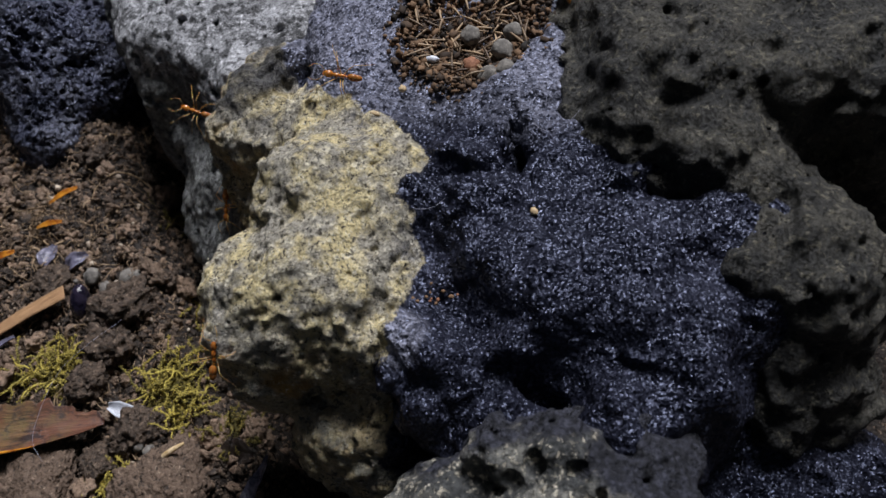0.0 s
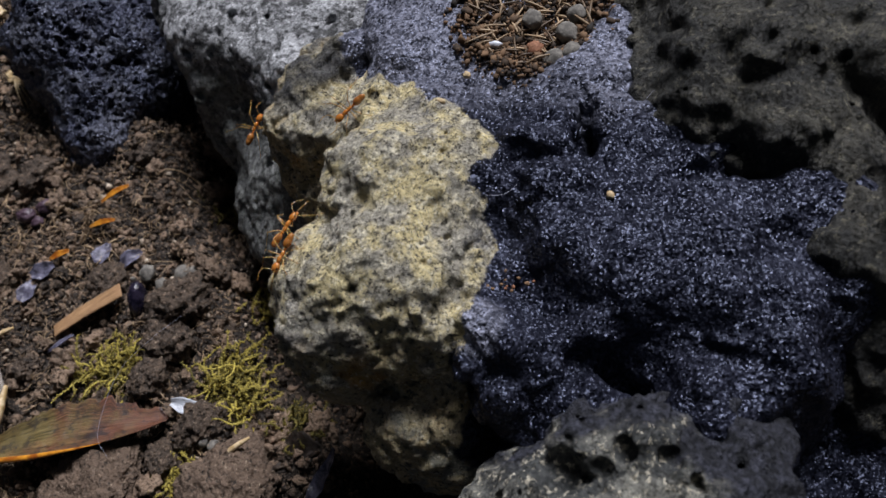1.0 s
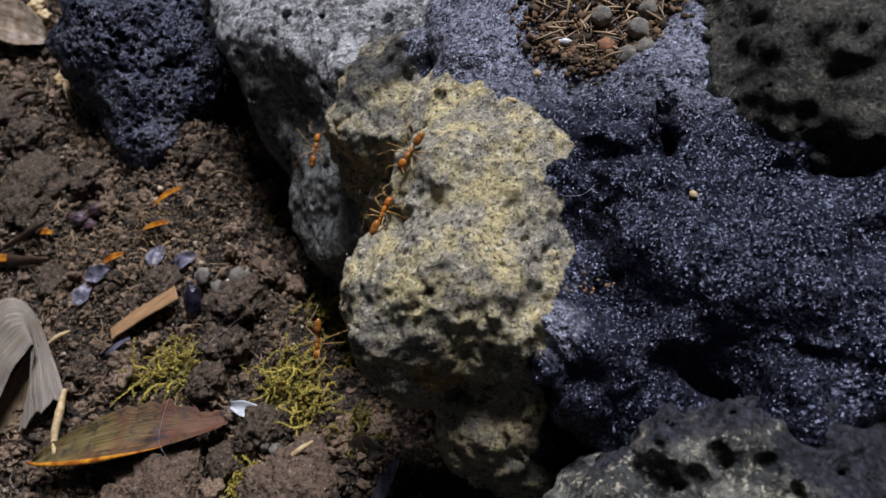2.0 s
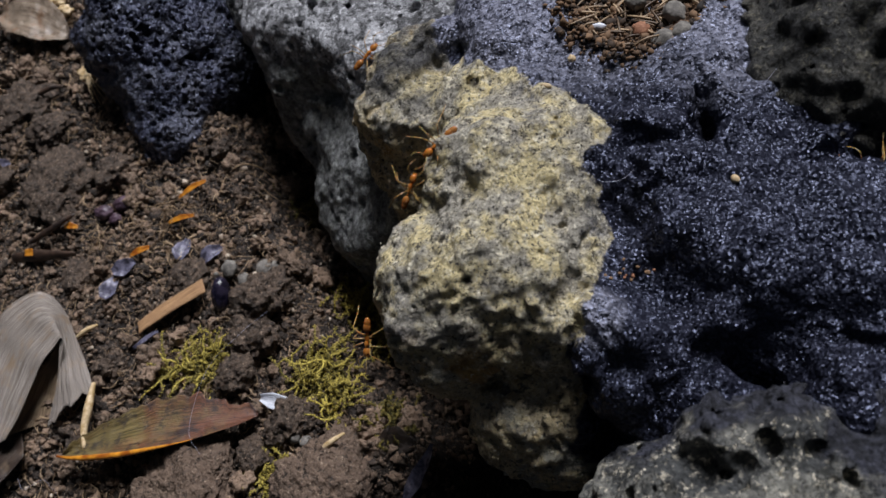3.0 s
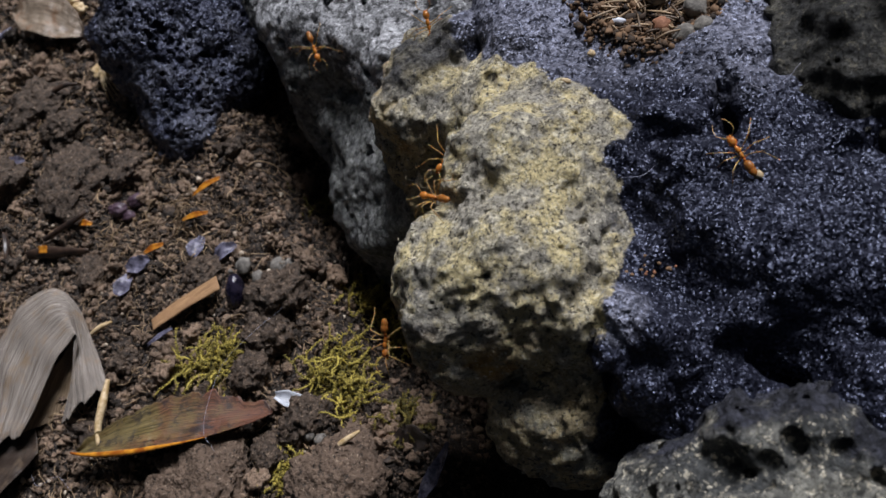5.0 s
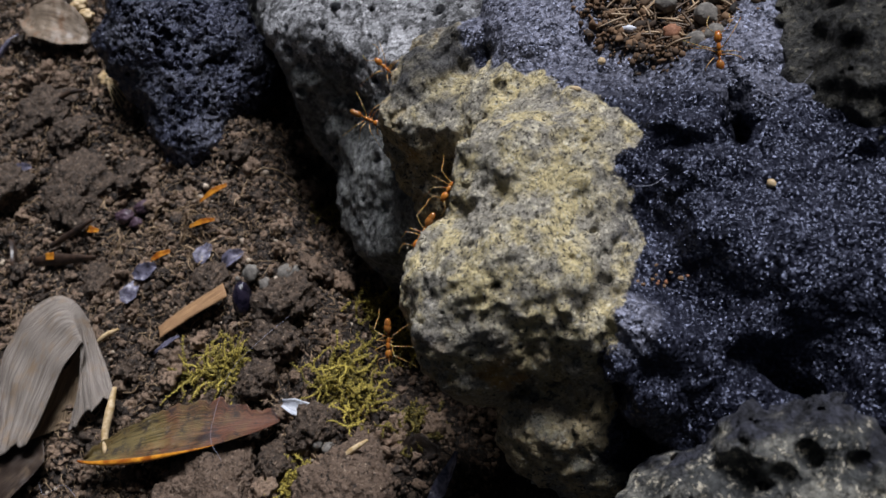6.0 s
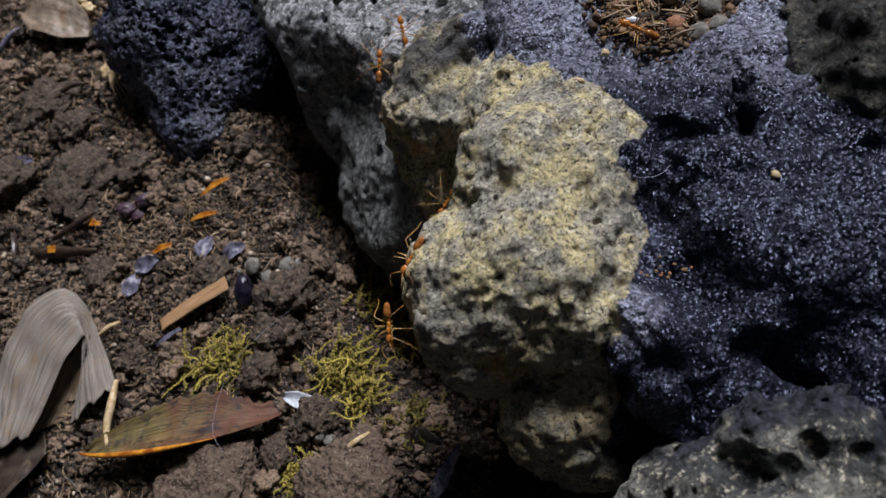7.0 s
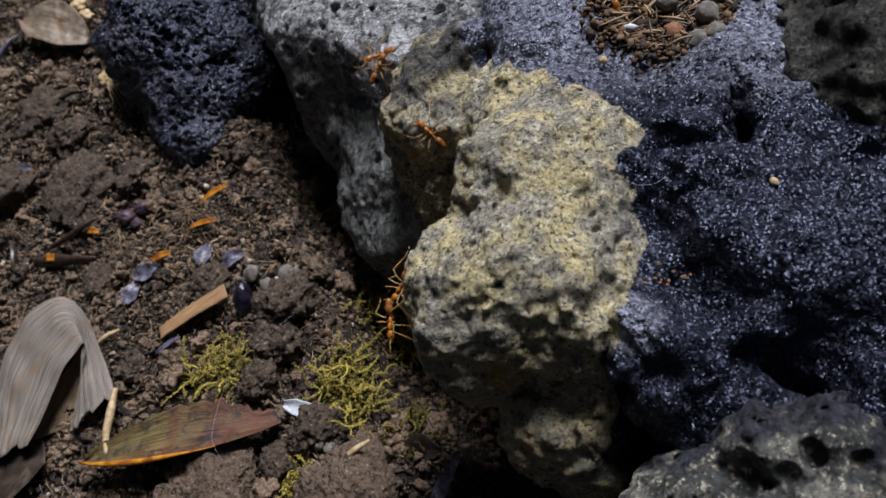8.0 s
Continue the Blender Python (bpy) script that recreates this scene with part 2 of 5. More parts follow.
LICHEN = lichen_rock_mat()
BASALT = basalt_mat()
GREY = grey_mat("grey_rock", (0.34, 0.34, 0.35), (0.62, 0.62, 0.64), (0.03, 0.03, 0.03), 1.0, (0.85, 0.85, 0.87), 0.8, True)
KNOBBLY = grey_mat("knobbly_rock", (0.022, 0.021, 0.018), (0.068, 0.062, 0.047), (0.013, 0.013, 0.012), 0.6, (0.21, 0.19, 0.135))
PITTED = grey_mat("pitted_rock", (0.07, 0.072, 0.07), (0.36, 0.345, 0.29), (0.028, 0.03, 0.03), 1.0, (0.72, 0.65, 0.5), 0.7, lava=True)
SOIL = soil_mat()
# darker copy of the soil: shade between the crumbs put into the colour
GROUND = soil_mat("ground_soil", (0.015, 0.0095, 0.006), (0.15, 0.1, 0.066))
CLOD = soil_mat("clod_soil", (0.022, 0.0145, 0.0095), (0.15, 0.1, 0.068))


# ---- ground ----
def soil_height(p):
    q = p.copy()
    q[:, 2] = 0
    z = vnoise(q, 16, 1) * 0.9 + np.abs(vnoise(q, 5.5, 2)) * 1.5 + np.abs(vnoise(q, 2.3, 3)) * 0.9 + vnoise(q, 1.0, 4) * 0.35 + vnoise(q, 0.55, 5) * 0.14
    foot = np.interp(p[:, 1], [15, 22, 31, 43, 58, 75, 95], [-22, -25, -35, -41.5, -48.5, -57, -62])
    dip = np.clip((p[:, 0] - foot + 9.5) / 6, 0, 1)                           # crevice added along the foot of the rocks to deepen the shade
    ends = np.clip((foot + 13 - p[:, 0]) / 6, 0, 1) * np.clip((p[:, 1] - 6) / 8, 0, 1) * np.clip((116 - p[:, 1]) / 10, 0, 1)
    return z - 0.9 - 8.0 * dip * dip * (3 - 2 * dip) * ends


def ground():
    def line(a, b, step):
        far = np.cumsum(3.0 * 1.45 ** np.arange(0, 13))
        return np.concatenate([a - far[::-1], np.arange(a, b + step, step), b + far])
    xs, ys = line(-125, -12, 0.34), line(0, 122, 0.34)
    X, Y = np.meshgrid(xs, ys, indexing="ij")
    p = np.stack([X, Y, 0 * X], -1).reshape(-1, 3).astype(np.float32)
    p[:, 2] = soil_height(p)
    n1 = len(ys)
    i, j = np.meshgrid(np.arange(len(xs) - 1), np.arange(n1 - 1), indexing="ij")
    k = (i * n1 + j).ravel()
    me = mesh_of("ground", p, np.stack([k, k + n1, k + n1 + 1, k + 1], -1))
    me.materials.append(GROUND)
    return tagged(new("ground", me), "dark brown crumbly garden soil", "soil", kind="structure")


ground()


def lump(level, seed, rough=0.35, flat=0.75):
    """Arrays of one crumb of about unit radius."""
    bm = bmesh.new()
    bmesh.ops.create_icosphere(bm, subdivisions=level, radius=1)
    v = np.array([x.co[:] for x in bm.verts], np.float32)
    t = np.array([[x.index for x in f.verts] for f in bm.faces], np.int32)
    bm.free()
    d = 1 + rough * vnoise(v, 0.9, seed) + rough * 0.6 * vnoise(v, 0.42, seed + 3) + rough * 0.42 * vnoise(v, 0.22, seed + 5)
    if level > 3:
        d += rough * 0.26 * vnoise(v, 0.12, seed + 7)
    v = v * d[:, None]
    v[:, 2] *= flat
    return v, t


def turns(rng, k):
    """k random rotation matrices."""
    q = rng.normal(size=(k, 4))
    q /= np.linalg.norm(q, axis=1)[:, None]
    w, x, y, z = q.T
    return np.stack([1 - 2 * (y * y + z * z), 2 * (x * y - z * w), 2 * (x * z + y * w), 2 * (x * y + z * w), 1 - 2 * (x * x + z * z), 2 * (y * z - x * w),
                     2 * (x * z - y * w), 2 * (y * z + x * w), 1 - 2 * (x * x + y * y)], -1).reshape(k, 3, 3)


def strewn(name, places, sizes, level, rng, mat, label, category, kinds=8, rough=0.75):
    """Many crumbs joined into one mesh."""
    vs, ts, base = [], [], 0
    which = rng.randint(kinds, size=len(places))
    for k in range(kinds):
        v, t = lump(level, k * 11 + 2, rough)
        sel = np.nonzero(which == k)[0]
        if not len(sel):
            continue
        r = turns(rng, len(sel)) * sizes[sel][:, None, None] * rng.uniform(0.75, 1.25, (len(sel), 1, 3))
        vs.append((np.einsum("kij,nj->kni", r, v) + places[sel][:, None]).reshape(-1, 3))
        ts.append((t[None] + (np.arange(len(sel)) * len(v))[:, None, None] + base).reshape(-1, 3))
        base += len(sel) * len(v)
    me = mesh_of(name, np.concatenate(vs), np.concatenate(ts))
    me.materials.append(mat)
    return tagged(new(name, me), label, category, kind="stuff")


def soil_crumbs():
    rng = np.random.RandomState(3)
    for name, k, low, high, level in (("soil_grit", 20000, 0.1, 0.26, 1), ("soil_crumbs", 24000, 0.18, 0.55, 2), ("soil_lumps", 420, 0.6, 1.6, 4)):
        p = np.stack([rng.uniform(-118, -30, k), rng.uniform(12, 112, k), np.zeros(k)], -1).astype(np.float32)
        size = low + (high - low) * rng.rand(k) ** 2.2
        p[:, 2] = soil_height(p) + size * 0.35
        strewn(name, p, size, level, rng, SOIL, "loose brown crumbs of garden soil", "soil")


soil_crumbs()


# ---- rocks ----
def main_shape(p):
    f = block(p, (-2, 47, 9.6), (22.5, 25, 15.2), 5)
    f = blend(f, ball(p, (-18.5, 38, 18.5), (9, 8.5, 9.2)), 2.5)
    f = blend(f, ball(p, (-22.5, 30, 17.5), (9.2, 7.3, 9.8)), 2.5)
    f = blend(f, ball(p, (-26.4, 26.8, 16.8), (5.7, 5.6, 6.6)), 1.5)
    f = blend(f, ball(p, (-22.5, 38, 20.5), (5, 5, 7)), 2)                  # high shoulder of the ridge
    f = blend(f, ball(p, (-9.5, 37, 20), (6, 5.6, 6.5)), 2.5)               # rim behind the dip
    slope = -0.88 * (p[..., 1] - 26.0) + 0.475 * (p[..., 2] - 26) - 1.5 * np.clip(p[..., 0] + 15, 0, 9)
    f = -blend(-f, -slope, 1.6)                                             # steep front of the ridge
    f = blend(f, ball(p, (-19.8, 21.8, 8.5), (7, 6.4, 8)), 1.2)
    f = blend(f, ball(p, (-17, 33, 2), (11, 13, 14)), 2)
    f = blend(f, ball(p, (-10.6, 22.6, 16.4), (3.9, 5.6, 6.4), 25), 1.2)    # spur
    f = blend(f, ball(p, (-7.4, 18.6, 15.2), (5.2, 4.2, 6), -30), 1.5)
    f = blend(f, ball(p, (-13.6, 24.0, 20.2), (2.4, 2.2, 2.3)), 0.6)
    f = blend(f, ball(p, (-13.6, 21.9, 20.4), (1.4, 1.3, 1.5)), 0.4)
    f = blend(f, ball(p, (-12.2, 19.2, 17.8), (3, 2.6, 3.6)), 0.8)
    f = blend(f, block(p, (-28.8, 52.6, 12), (5.4, 6.4, 8.4), 2.6, -26), 1.5)
    f = blend(f, ball(p, (-30.4, 53.0, 17), (4.5, 4.4, 5.4)), 0.7)          # knobs of the middle lobe
    f = blend(f, ball(p, (-25.9, 55.6, 17.4), (3.6, 3.4, 5.3)), 0.5)
    f = blend(f, ball(p, (-28.6, 49.4, 18), (4.6, 2.6, 3.4), 24), 0.8)
    f = blend(f, ball(p, (-29.5, 47.5, 9), (5.5, 7, 9)), 2)
    f = blend(f, ball(p, (-24, 47, 13), (6, 6, 10.5)), 2.5)
    f = blend(f, ball(p, (0, 16, 13), (8, 4.5, 9)), 2)
    f = blend(f, ball(p, (2, 21, 8), (12, 8, 9)), 3)
    f = blend(f, ball(p, (7, 20.5, 15.5), (5.5, 5.5, 8)), 2.5)
    f = blend(f, ball(p, (5.5, 25.5, 13.2), (9, 7.5, 10)), 3)
    f = blend(f, ball(p, (14, 15, 5), (11, 9, 8)), 3)
    f = blend(f, ball(p, (3.5, 19, 14), (6.5, 5, 8.6)), 2)
    f = blend(f, ball(p, (-16, 22, 9), (4.6, 5.2, 8)), 1.5)
    f = -blend(-f, ball(p, (-9.4, 25.8, 31), (9, 5.0, 9.7), -41), 1.6)     # step down to the spur
    f = -blend(-f, ball(p, (-3.2, 19.9, 21), (2.4, 1.2, 5), -12), 0.7)       # hollow in front of the bowl
    f = -blend(-f, ball(p, (10, 25.5, 33), (8, 8, 9.8)), 1.0)
    f = -blend(-f, ball(p, (21, 37, 26), (7, 6, 6)), 1.0)
    f = -blend(-f, ball(p, (-11.6, 30.4, 27.3), (3.1, 4.3, 5.0)), 1.0)      # dark dip beside the crust
    f = -blend(-f, ball(p, (-7.5, 55, 27.8), (7.5, 9.8, 5.5)), 1.0)      # pocket that holds the debris
    flat = p.reshape(-1, 3).astype(np.float32)
    bent = p + np.stack([vnoise(flat, 2.4, k) for k in (51, 52, 53)], -1).reshape(p.shape) * 1.1
    f = -blend(-f, ball(bent, (-3.7, 40.0, 25.2), (0.7, 3.0, 3.6), 10), 1.0)    # cleft
    f = -blend(-f, ball(bent, (-7.8, 37.5, 26.6), (4.0, 1.1, 2.4), 10), 1.4)    # groove under the edge of the upper flat
    f = -blend(-f, ball(p, (8, 34.8, 26.2), (8, 1.5, 3.2), 8), 0.8)       # trough under the knobbly rock
    f = -blend(-f, ball(p, (-15.2, 26, 26), (1.2, 2, 3)), 0.6)           # notch
    f = -blend(-f, ball(p, (-20.2, 19.5, 18), (2.0, 3, 2.2)), 1.0)       # hollow in the front of the ridge
    return f


def crust_mask(p):
    """1 on the crusted ridge, 0 on the bare lava."""
    side = -13.6 + 3 * np.exp(-((p[:, 1] - 38.6) / 2) ** 2) - 0.5 * np.clip(28 - p[:, 1], 0, 6) - p[:, 0]
    back = -12 - 1.15 * (p[:, 1] - 40) - p[:, 0]
    d = np.minimum(side, back) + vnoise(p, 6, 20) * 2.2 + vnoise(p, 3, 21) * 1.8 + vnoise(p, 1.2, 22) * 0.8
    lobe = np.clip((-25.5 - p[:, 0]) * 0.5, 0, 1) * np.clip((p[:, 1] - 45) * 0.5, 0, 1)
    return np.maximum(np.clip(0.5 + d * 0.35, 0, 1), lobe)


def lobe_top(p):
    """The dark grey flat top of the middle lobe."""
    wob = vnoise(p, 2.5, 24) * 0.9 + vnoise(p, 1.0, 25) * 0.5
    q = np.abs(spun(p, (-29.3, 53.4, 12), -26))
    d = np.minimum(np.minimum(p[:, 2] - 20.9, 4.6 - q[:, 0]), 4.4 - q[:, 1])
    return np.clip(0.5 + (d + wob) * 0.5, 0, 1)


def main_finish(p, f):
    c = crust_mask(p)
    f = f + vnoise(p, 6, 1) * 0.7 + vnoise(p, 2.6, 2) * (0.5 + 0.35 * (1 - c) * np.clip((27 - p[:, 1]) / 3, 0, 1)) + vnoise(p, 1.2, 3) * (0.3 + 0.1 * c) + vnoise(p, 0.62, 4) * (0.16 + 0.1 * c) + vnoise(p, 0.42, 5) * (0.08 + 0.06 * c)
    pits = holes(p, 1.5, 0.12, 0.42, 0.4, 2)
    small = holes(p, 0.9, 0.08, 0.24, 0.6, 12)
    return np.maximum(np.maximum(f, -pits - 0.25 * (1 - c)), -small - 0.3 * (1 - c))


def rock(name, low, high, step, shape, finish, mat, label, reach=1.9):
    me = solid(name, low, high, step, shape, finish, reach)
    me.materials.append(mat)
    return tagged(new(name, me), label, "rock")


def lichen_rock():
    ob = rock("lichen_rock", (-40, 8, -10), (26, 73, 30), 0.23, main_shape, main_finish, LICHEN, "dark lava rock with a pale yellow lichen-crusted ridge")
    p = points(ob.data)
    mask(ob.data, "lichen", crust_mask(p))
    mask(ob.data, "grey", lobe_top(p) * 0.85)
    # paler upper flat; on the knob the sunlight is put into the colour
    mask(ob.data, "glint_dust", np.clip((p[:, 1] - 40 + vnoise(p, 5, 33) * 4) / 7, 0, 1) * np.clip((p[:, 2] - 21) / 2, 0, 1) * 0.85 + np.clip(2.6 - np.sqrt(((p - np.array([-13.8, 24.0, 22.8])) ** 2).sum(1)), 0, 1))
    low = np.clip((19 + np.clip((24 - p[:, 1]) * 0.8, 0, 3) * np.clip((p[:, 0] + 21) * 0.4, 0, 1) - p[:, 2] + vnoise(p, 4, 31) * 3) / 6, 0, 1)
    front = np.clip((25.5 - p[:, 1]) / 3, 0, 1) * np.clip((25 - p[:, 2]) / 3, 0, 1) * np.clip(0.45 + vnoise(p, 3.5, 34) * 1.2, 0, 1)
    wall = np.clip((20.8 - p[:, 2] + vnoise(p, 2, 35)) / 1.5, 0, 1) * np.clip((p[:, 1] - 42) / 2, 0, 1) * np.clip((-22 - p[:, 0]) / 2, 0, 1)
    # brown on the low, front and wall parts, lightened in place of fill light
    mask(ob.data, "rust_fill", np.maximum(np.maximum(low * 0.85, front * 0.8), wall * 0.9))


lichen_rock()


def grey_shape(p):
    f = block(p, (-36.5, 67, 2.2), (12.8, 22, 13.2), 4.5, 25)
    face = -0.4 * p[..., 0] - 0.8 * p[..., 1] + 0.45 * p[..., 2] + 27.6      # broken face towards the soil
    f = -blend(-f, -face, 1.6)
    # hump added out of view so that its shadow falls on the porous rock
    f = blend(f, ball(p, (-51, 95, 5), (9, 12, 17)), 3)
    f = blend(f, ball(p, (-46.5, 66, 3), (4.5, 6, 6), 25), 2)
    f = blend(f, ball(p, (-36.6, 53, -0.5), (5.2, 8.4, 8.2), 20), 2)
    foot = np.maximum(-0.72 * (p[..., 0] + 41.5) - 0.2 * (p[..., 1] - 45) + 0.66 * (p[..., 2] - 4), ball(p, (-34, 52, 0), (12, 11.5, 20)))
    return blend(f - 1.1, foot, 6)                                        # sloping foot beside the middle lobe


def grey_finish(p, f):
    f = f + vnoise(p, 7, 11) * 0.9 + vnoise(p, 3, 12) * 0.5 + vnoise(p, 1.3, 13) * 0.3 + vnoise(p, 0.6, 14) * 0.15
    f = np.maximum(f, -holes(p, 2.2, 0.2, 0.75, 0.6, 10))
    return np.maximum(f, -holes(p, 1.5, 0.2, 0.55, 0.75, 6))


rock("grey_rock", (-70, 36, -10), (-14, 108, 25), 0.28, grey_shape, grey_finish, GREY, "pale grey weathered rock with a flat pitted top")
# darker below the flat top: broken stone, with its shade put into colour
broken_shade = points(bpy.data.objects["grey_rock"].data)
mask(bpy.data.objects["grey_rock"].data, "broken_shade", (14.2 - broken_shade[:, 2] + vnoise(broken_shade, 3, 37) * 1.2) / 1.5)


def black_shape(p):
    f = ball(p, (-74, 83, 4), (9.8, 11, 9.6))
    f = blend(f, ball(p, (-70, 77, -1), (8.5, 9.5, 8.5)), 3)
    f = blend(f, ball(p, (-66, 84, 0), (8, 11, 9)), 3)
    return blend(f, ball(p, (-70.5, 69.8, -2), (6, 7.4, 6.4)), 2)


def black_finish(p, f):
    f = f + vnoise(p, 5, 5) * 0.9 + vnoise(p, 2, 6) * 0.5 + vnoise(p, 0.8, 8) * 0.25 + vnoise(p, 0.45, 7) * 0.15
    q = p + np.stack([vnoise(p, 0.9, k) for k in (41, 42, 43)], -1) * 0.4
    flank = np.clip((-72.5 - 0.28 * (p[:, 1] - 66) - p[:, 0]) / 2, 0, 1) * np.clip((7 - p[:, 2]) / 2, 0, 1)
    f = np.maximum(f, -holes(q, 0.85, 0.14, 0.4, 0.9, 1) - 0.3 * flank)
    f = np.maximum(f, -holes(q, 1.3, 0.2, 0.6, 0.6, 14) - 0.5 * flank)
    return np.maximum(f, -holes(q, 2.4, 0.3, 0.9, 0.4, 3) - 0.6 * flank)


rock("porous_rock", (-86, 60, -10), (-54, 98, 17), 0.2, black_shape, black_finish, BASALT, "black porous lava rock full of small holes")


def right_shape(p):
    f = block(p, (17, 52.5, 14), (16, 15, 15.8), 7)
    f = blend(f, ball(p, (6, 40.5, 17.5), (7, 5, 9)), 3)
    f = blend(f, ball(p, (12.5, 37, 17.5), (7, 5.2, 10.3)), 2)
    f = blend(f, ball(p, (3, 46, 16.5), (6, 8, 9.5)), 3)
    f = blend(f, ball(p, (15.5, 33.5, 17.5), (6, 5, 8)), 2)
    f = blend(f, ball(p, (16, 21.5, 11), (6.5, 5, 8.5)), 1.5)
    return blend(f, ball(p, (16.8, 28.3, 18), (8, 6.6, 8.5)), 1.5)


def right_finish(p, f):
    f = f + vnoise(p, 5, 15) * 0.8 + (0.4 - np.abs(vnoise(p, 3.0, 16))) * -0.6 + vnoise(p, 1.9, 17) * 0.6 + vnoise(p, 0.95, 18) * 0.45
    f = f - 0.55 * np.abs(vnoise(p, 2.1, 26)) + 0.3
    return np.maximum(f, -holes(p, 1.6, 0.2, 0.5, 0.4, 8))


rock("knobbly_rock", (-6, 14, -6), (38, 70, 33), 0.33, right_shape, right_finish, KNOBBLY, "grey-brown knobbly lava rock with deep hollows", 2.8)


def front_shape(p):
    f = block(p, (-0.8, 5, 10), (8.6, 12.9, 13.9), 4)
    f = blend(f, ball(p, (-10.5, 10.3, 14.5), (5.6, 5.6, 7.6)), 3.5)
    f = blend(f, ball(p, (-7, 12, 16), (5, 5.4, 7.2)), 3.5)
    f = blend(f, ball(p, (-9.5, 12, 17), (4.4, 4, 5)), 2)
    f = -blend(-f, ball(p, (-8.4, 12.9, 24.2), (3.6, 1.5, 2.6), -22), 0.5)      # shallow scoops
    f = -blend(-f, ball(p, (-2.0, 10.2, 25.4), (3.6, 1.6, 2.4), 12), 0.5)
    return -blend(-f, ball(p, (1.6, 14.6, 25.2), (1.6, 2.6, 2.6), 30), 0.6)


def front_finish(p, f):
    f = f + vnoise(p, 5, 9) * 1.0 + vnoise(p, 2.2, 8) * 0.9 + vnoise(p, 1.0, 6) * 0.5 + vnoise(p, 0.55, 10) * 0.2
    for x, y, z, r in ((-5.5, 12.6, 23.4, 0.8), (-3.8, 13.8, 23.6, 1.0), (-1.0, 12.9, 23.6, 0.9), (-6.3, 11.4, 23.4, 0.95), (-4.5, 11.7, 23.8, 0.5), (-6.8, 16.2, 22.4, 0.6),
                       (-2.4, 16.6, 23.2, 0.45), (-11.4, 13.6, 20.8, 0.5), (0.6, 11.4, 23.8, 0.7), (-12.6, 11.2, 20.6, 0.9), (0.3, 16.0, 23.4, 0.8), (3.4, 12.4, 23.6, 0.9), (-2.6, 9.0, 24, 0.8)):
        f = np.maximum(f, r - np.sqrt(((p - np.array([x, y, z], np.float32)) ** 2).sum(1)) + vnoise(p, 1.3, 40) * 0.2)
    f = np.maximum(f, -holes(p, 2.6, 0.3, 0.85, 0.5, 7))
    return np.maximum(f, -holes(p, 1.2, 0.12, 0.4, 0.6, 9))


rock("pitted_rock", (-18, -12, -9), (10, 20, 28), 0.26, front_shape, front_finish, PITTED, "pale grey lava rock with round holes", 3.2)
pale = points(bpy.data.objects["pitted_rock"].data)
mask(bpy.data.objects["pitted_rock"].data, "lava", 0.5 + (np.maximum(pale[:, 1] - 16.4 - 0.15 * pale[:, 0], (pale[:, 0] - 1.2) * 0.8) + vnoise(pale, 2.6, 44) * 1.8 + vnoise(pale, 1.0, 45) * 0.8) * 0.9)

# ---- small things: helpers ----
def part(name, arrays, mat, parent=None, label="", pose_at=None, smooth=True):
    """Links arrays of millimetres as one mesh object, under a thing if one is given."""
    me = mesh_of(name, arrays[0], arrays[1], smooth)
    me.materials.append(mat)
    ob = new(name, me)
    if parent:
        ob.parent = parent
    if pose_at is not None:
        ob.matrix_basis = pose_at
    return tagged(ob, label)


def mm(x, y, z, rx=0, ry=0, rz=0):
    return pose(x * MM, y * MM, z * MM, rx, ry, rz)


def floor_z(x, y):
    return float(soil_height(np.array([[x, y, 0]], np.float32))[0])


def smooth_line(pts, count):
    """A smooth curve through a few points."""
    p = np.array(pts, float)
    q = np.concatenate([[2 * p[0] - p[1]], p, [2 * p[-1] - p[-2]]])
    u = np.linspace(0, len(p) - 1 - 1e-6, count)
    i = u.astype(int)
    t = (u - i)[:, None]
    a, b, c, d = q[i], q[i + 1], q[i + 2], q[i + 3]
    return 0.5 * (2 * b + (c - a) * t + (2 * a - 5 * b + 4 * c - d) * t ** 2 + (3 * b - a - 3 * c + d) * t ** 3)


def tube(pts, radii, sides=6, count=None):
    p = smooth_line(pts, count) if count else np.array(pts, float)
    r = np.interp(np.linspace(0, 1, len(p)), np.linspace(0, 1, len(radii)), radii)
    t = np.gradient(p, axis=0)
    t /= np.linalg.norm(t, axis=1)[:, None] + 1e-9
    ref = np.where(np.abs(t[:, 2:3]) > 0.9, [[1.0, 0, 0]], [[0, 0, 1.0]])
    u = np.cross(t, ref)
    u /= np.linalg.norm(u, axis=1)[:, None] + 1e-9
    v = np.cross(t, u)
    a = np.linspace(0, 2 * np.pi, sides, endpoint=False)
    ring = u[:, None] * np.cos(a)[None, :, None] + v[:, None] * np.sin(a)[None, :, None]
    verts = (p[:, None] + ring * r[:, None, None]).reshape(-1, 3)
    n = len(p)
    i, j = np.meshgrid(np.arange(n - 1), np.arange(sides), indexing="ij")
    k, m = (i * sides + j).ravel(), (i * sides + (j + 1) % sides).ravel()
    quads = np.stack([k, m, m + sides, k + sides], -1)
    verts = np.concatenate([verts, p[:1], p[-1:]])
    j = np.arange(sides)
    tri0 = np.stack([np.full(sides, n * sides), (j + 1) % sides, j], -1)
    tri1 = np.stack([np.full(sides, n * sides + 1), (n - 1) * sides + j, (n - 1) * sides + (j + 1) % sides], -1)
    tris = np.concatenate([quads[:, [0, 1, 2]], quads[:, [0, 2, 3]], tri0, tri1])
    return verts, tris


def joined(pieces):
    vs, fs, base = [], [], 0
    for v, f in pieces:
        vs.append(v)
        fs.append(np.asarray(f) + base)
        base += len(v)
    return np.concatenate(vs), np.concatenate(fs)


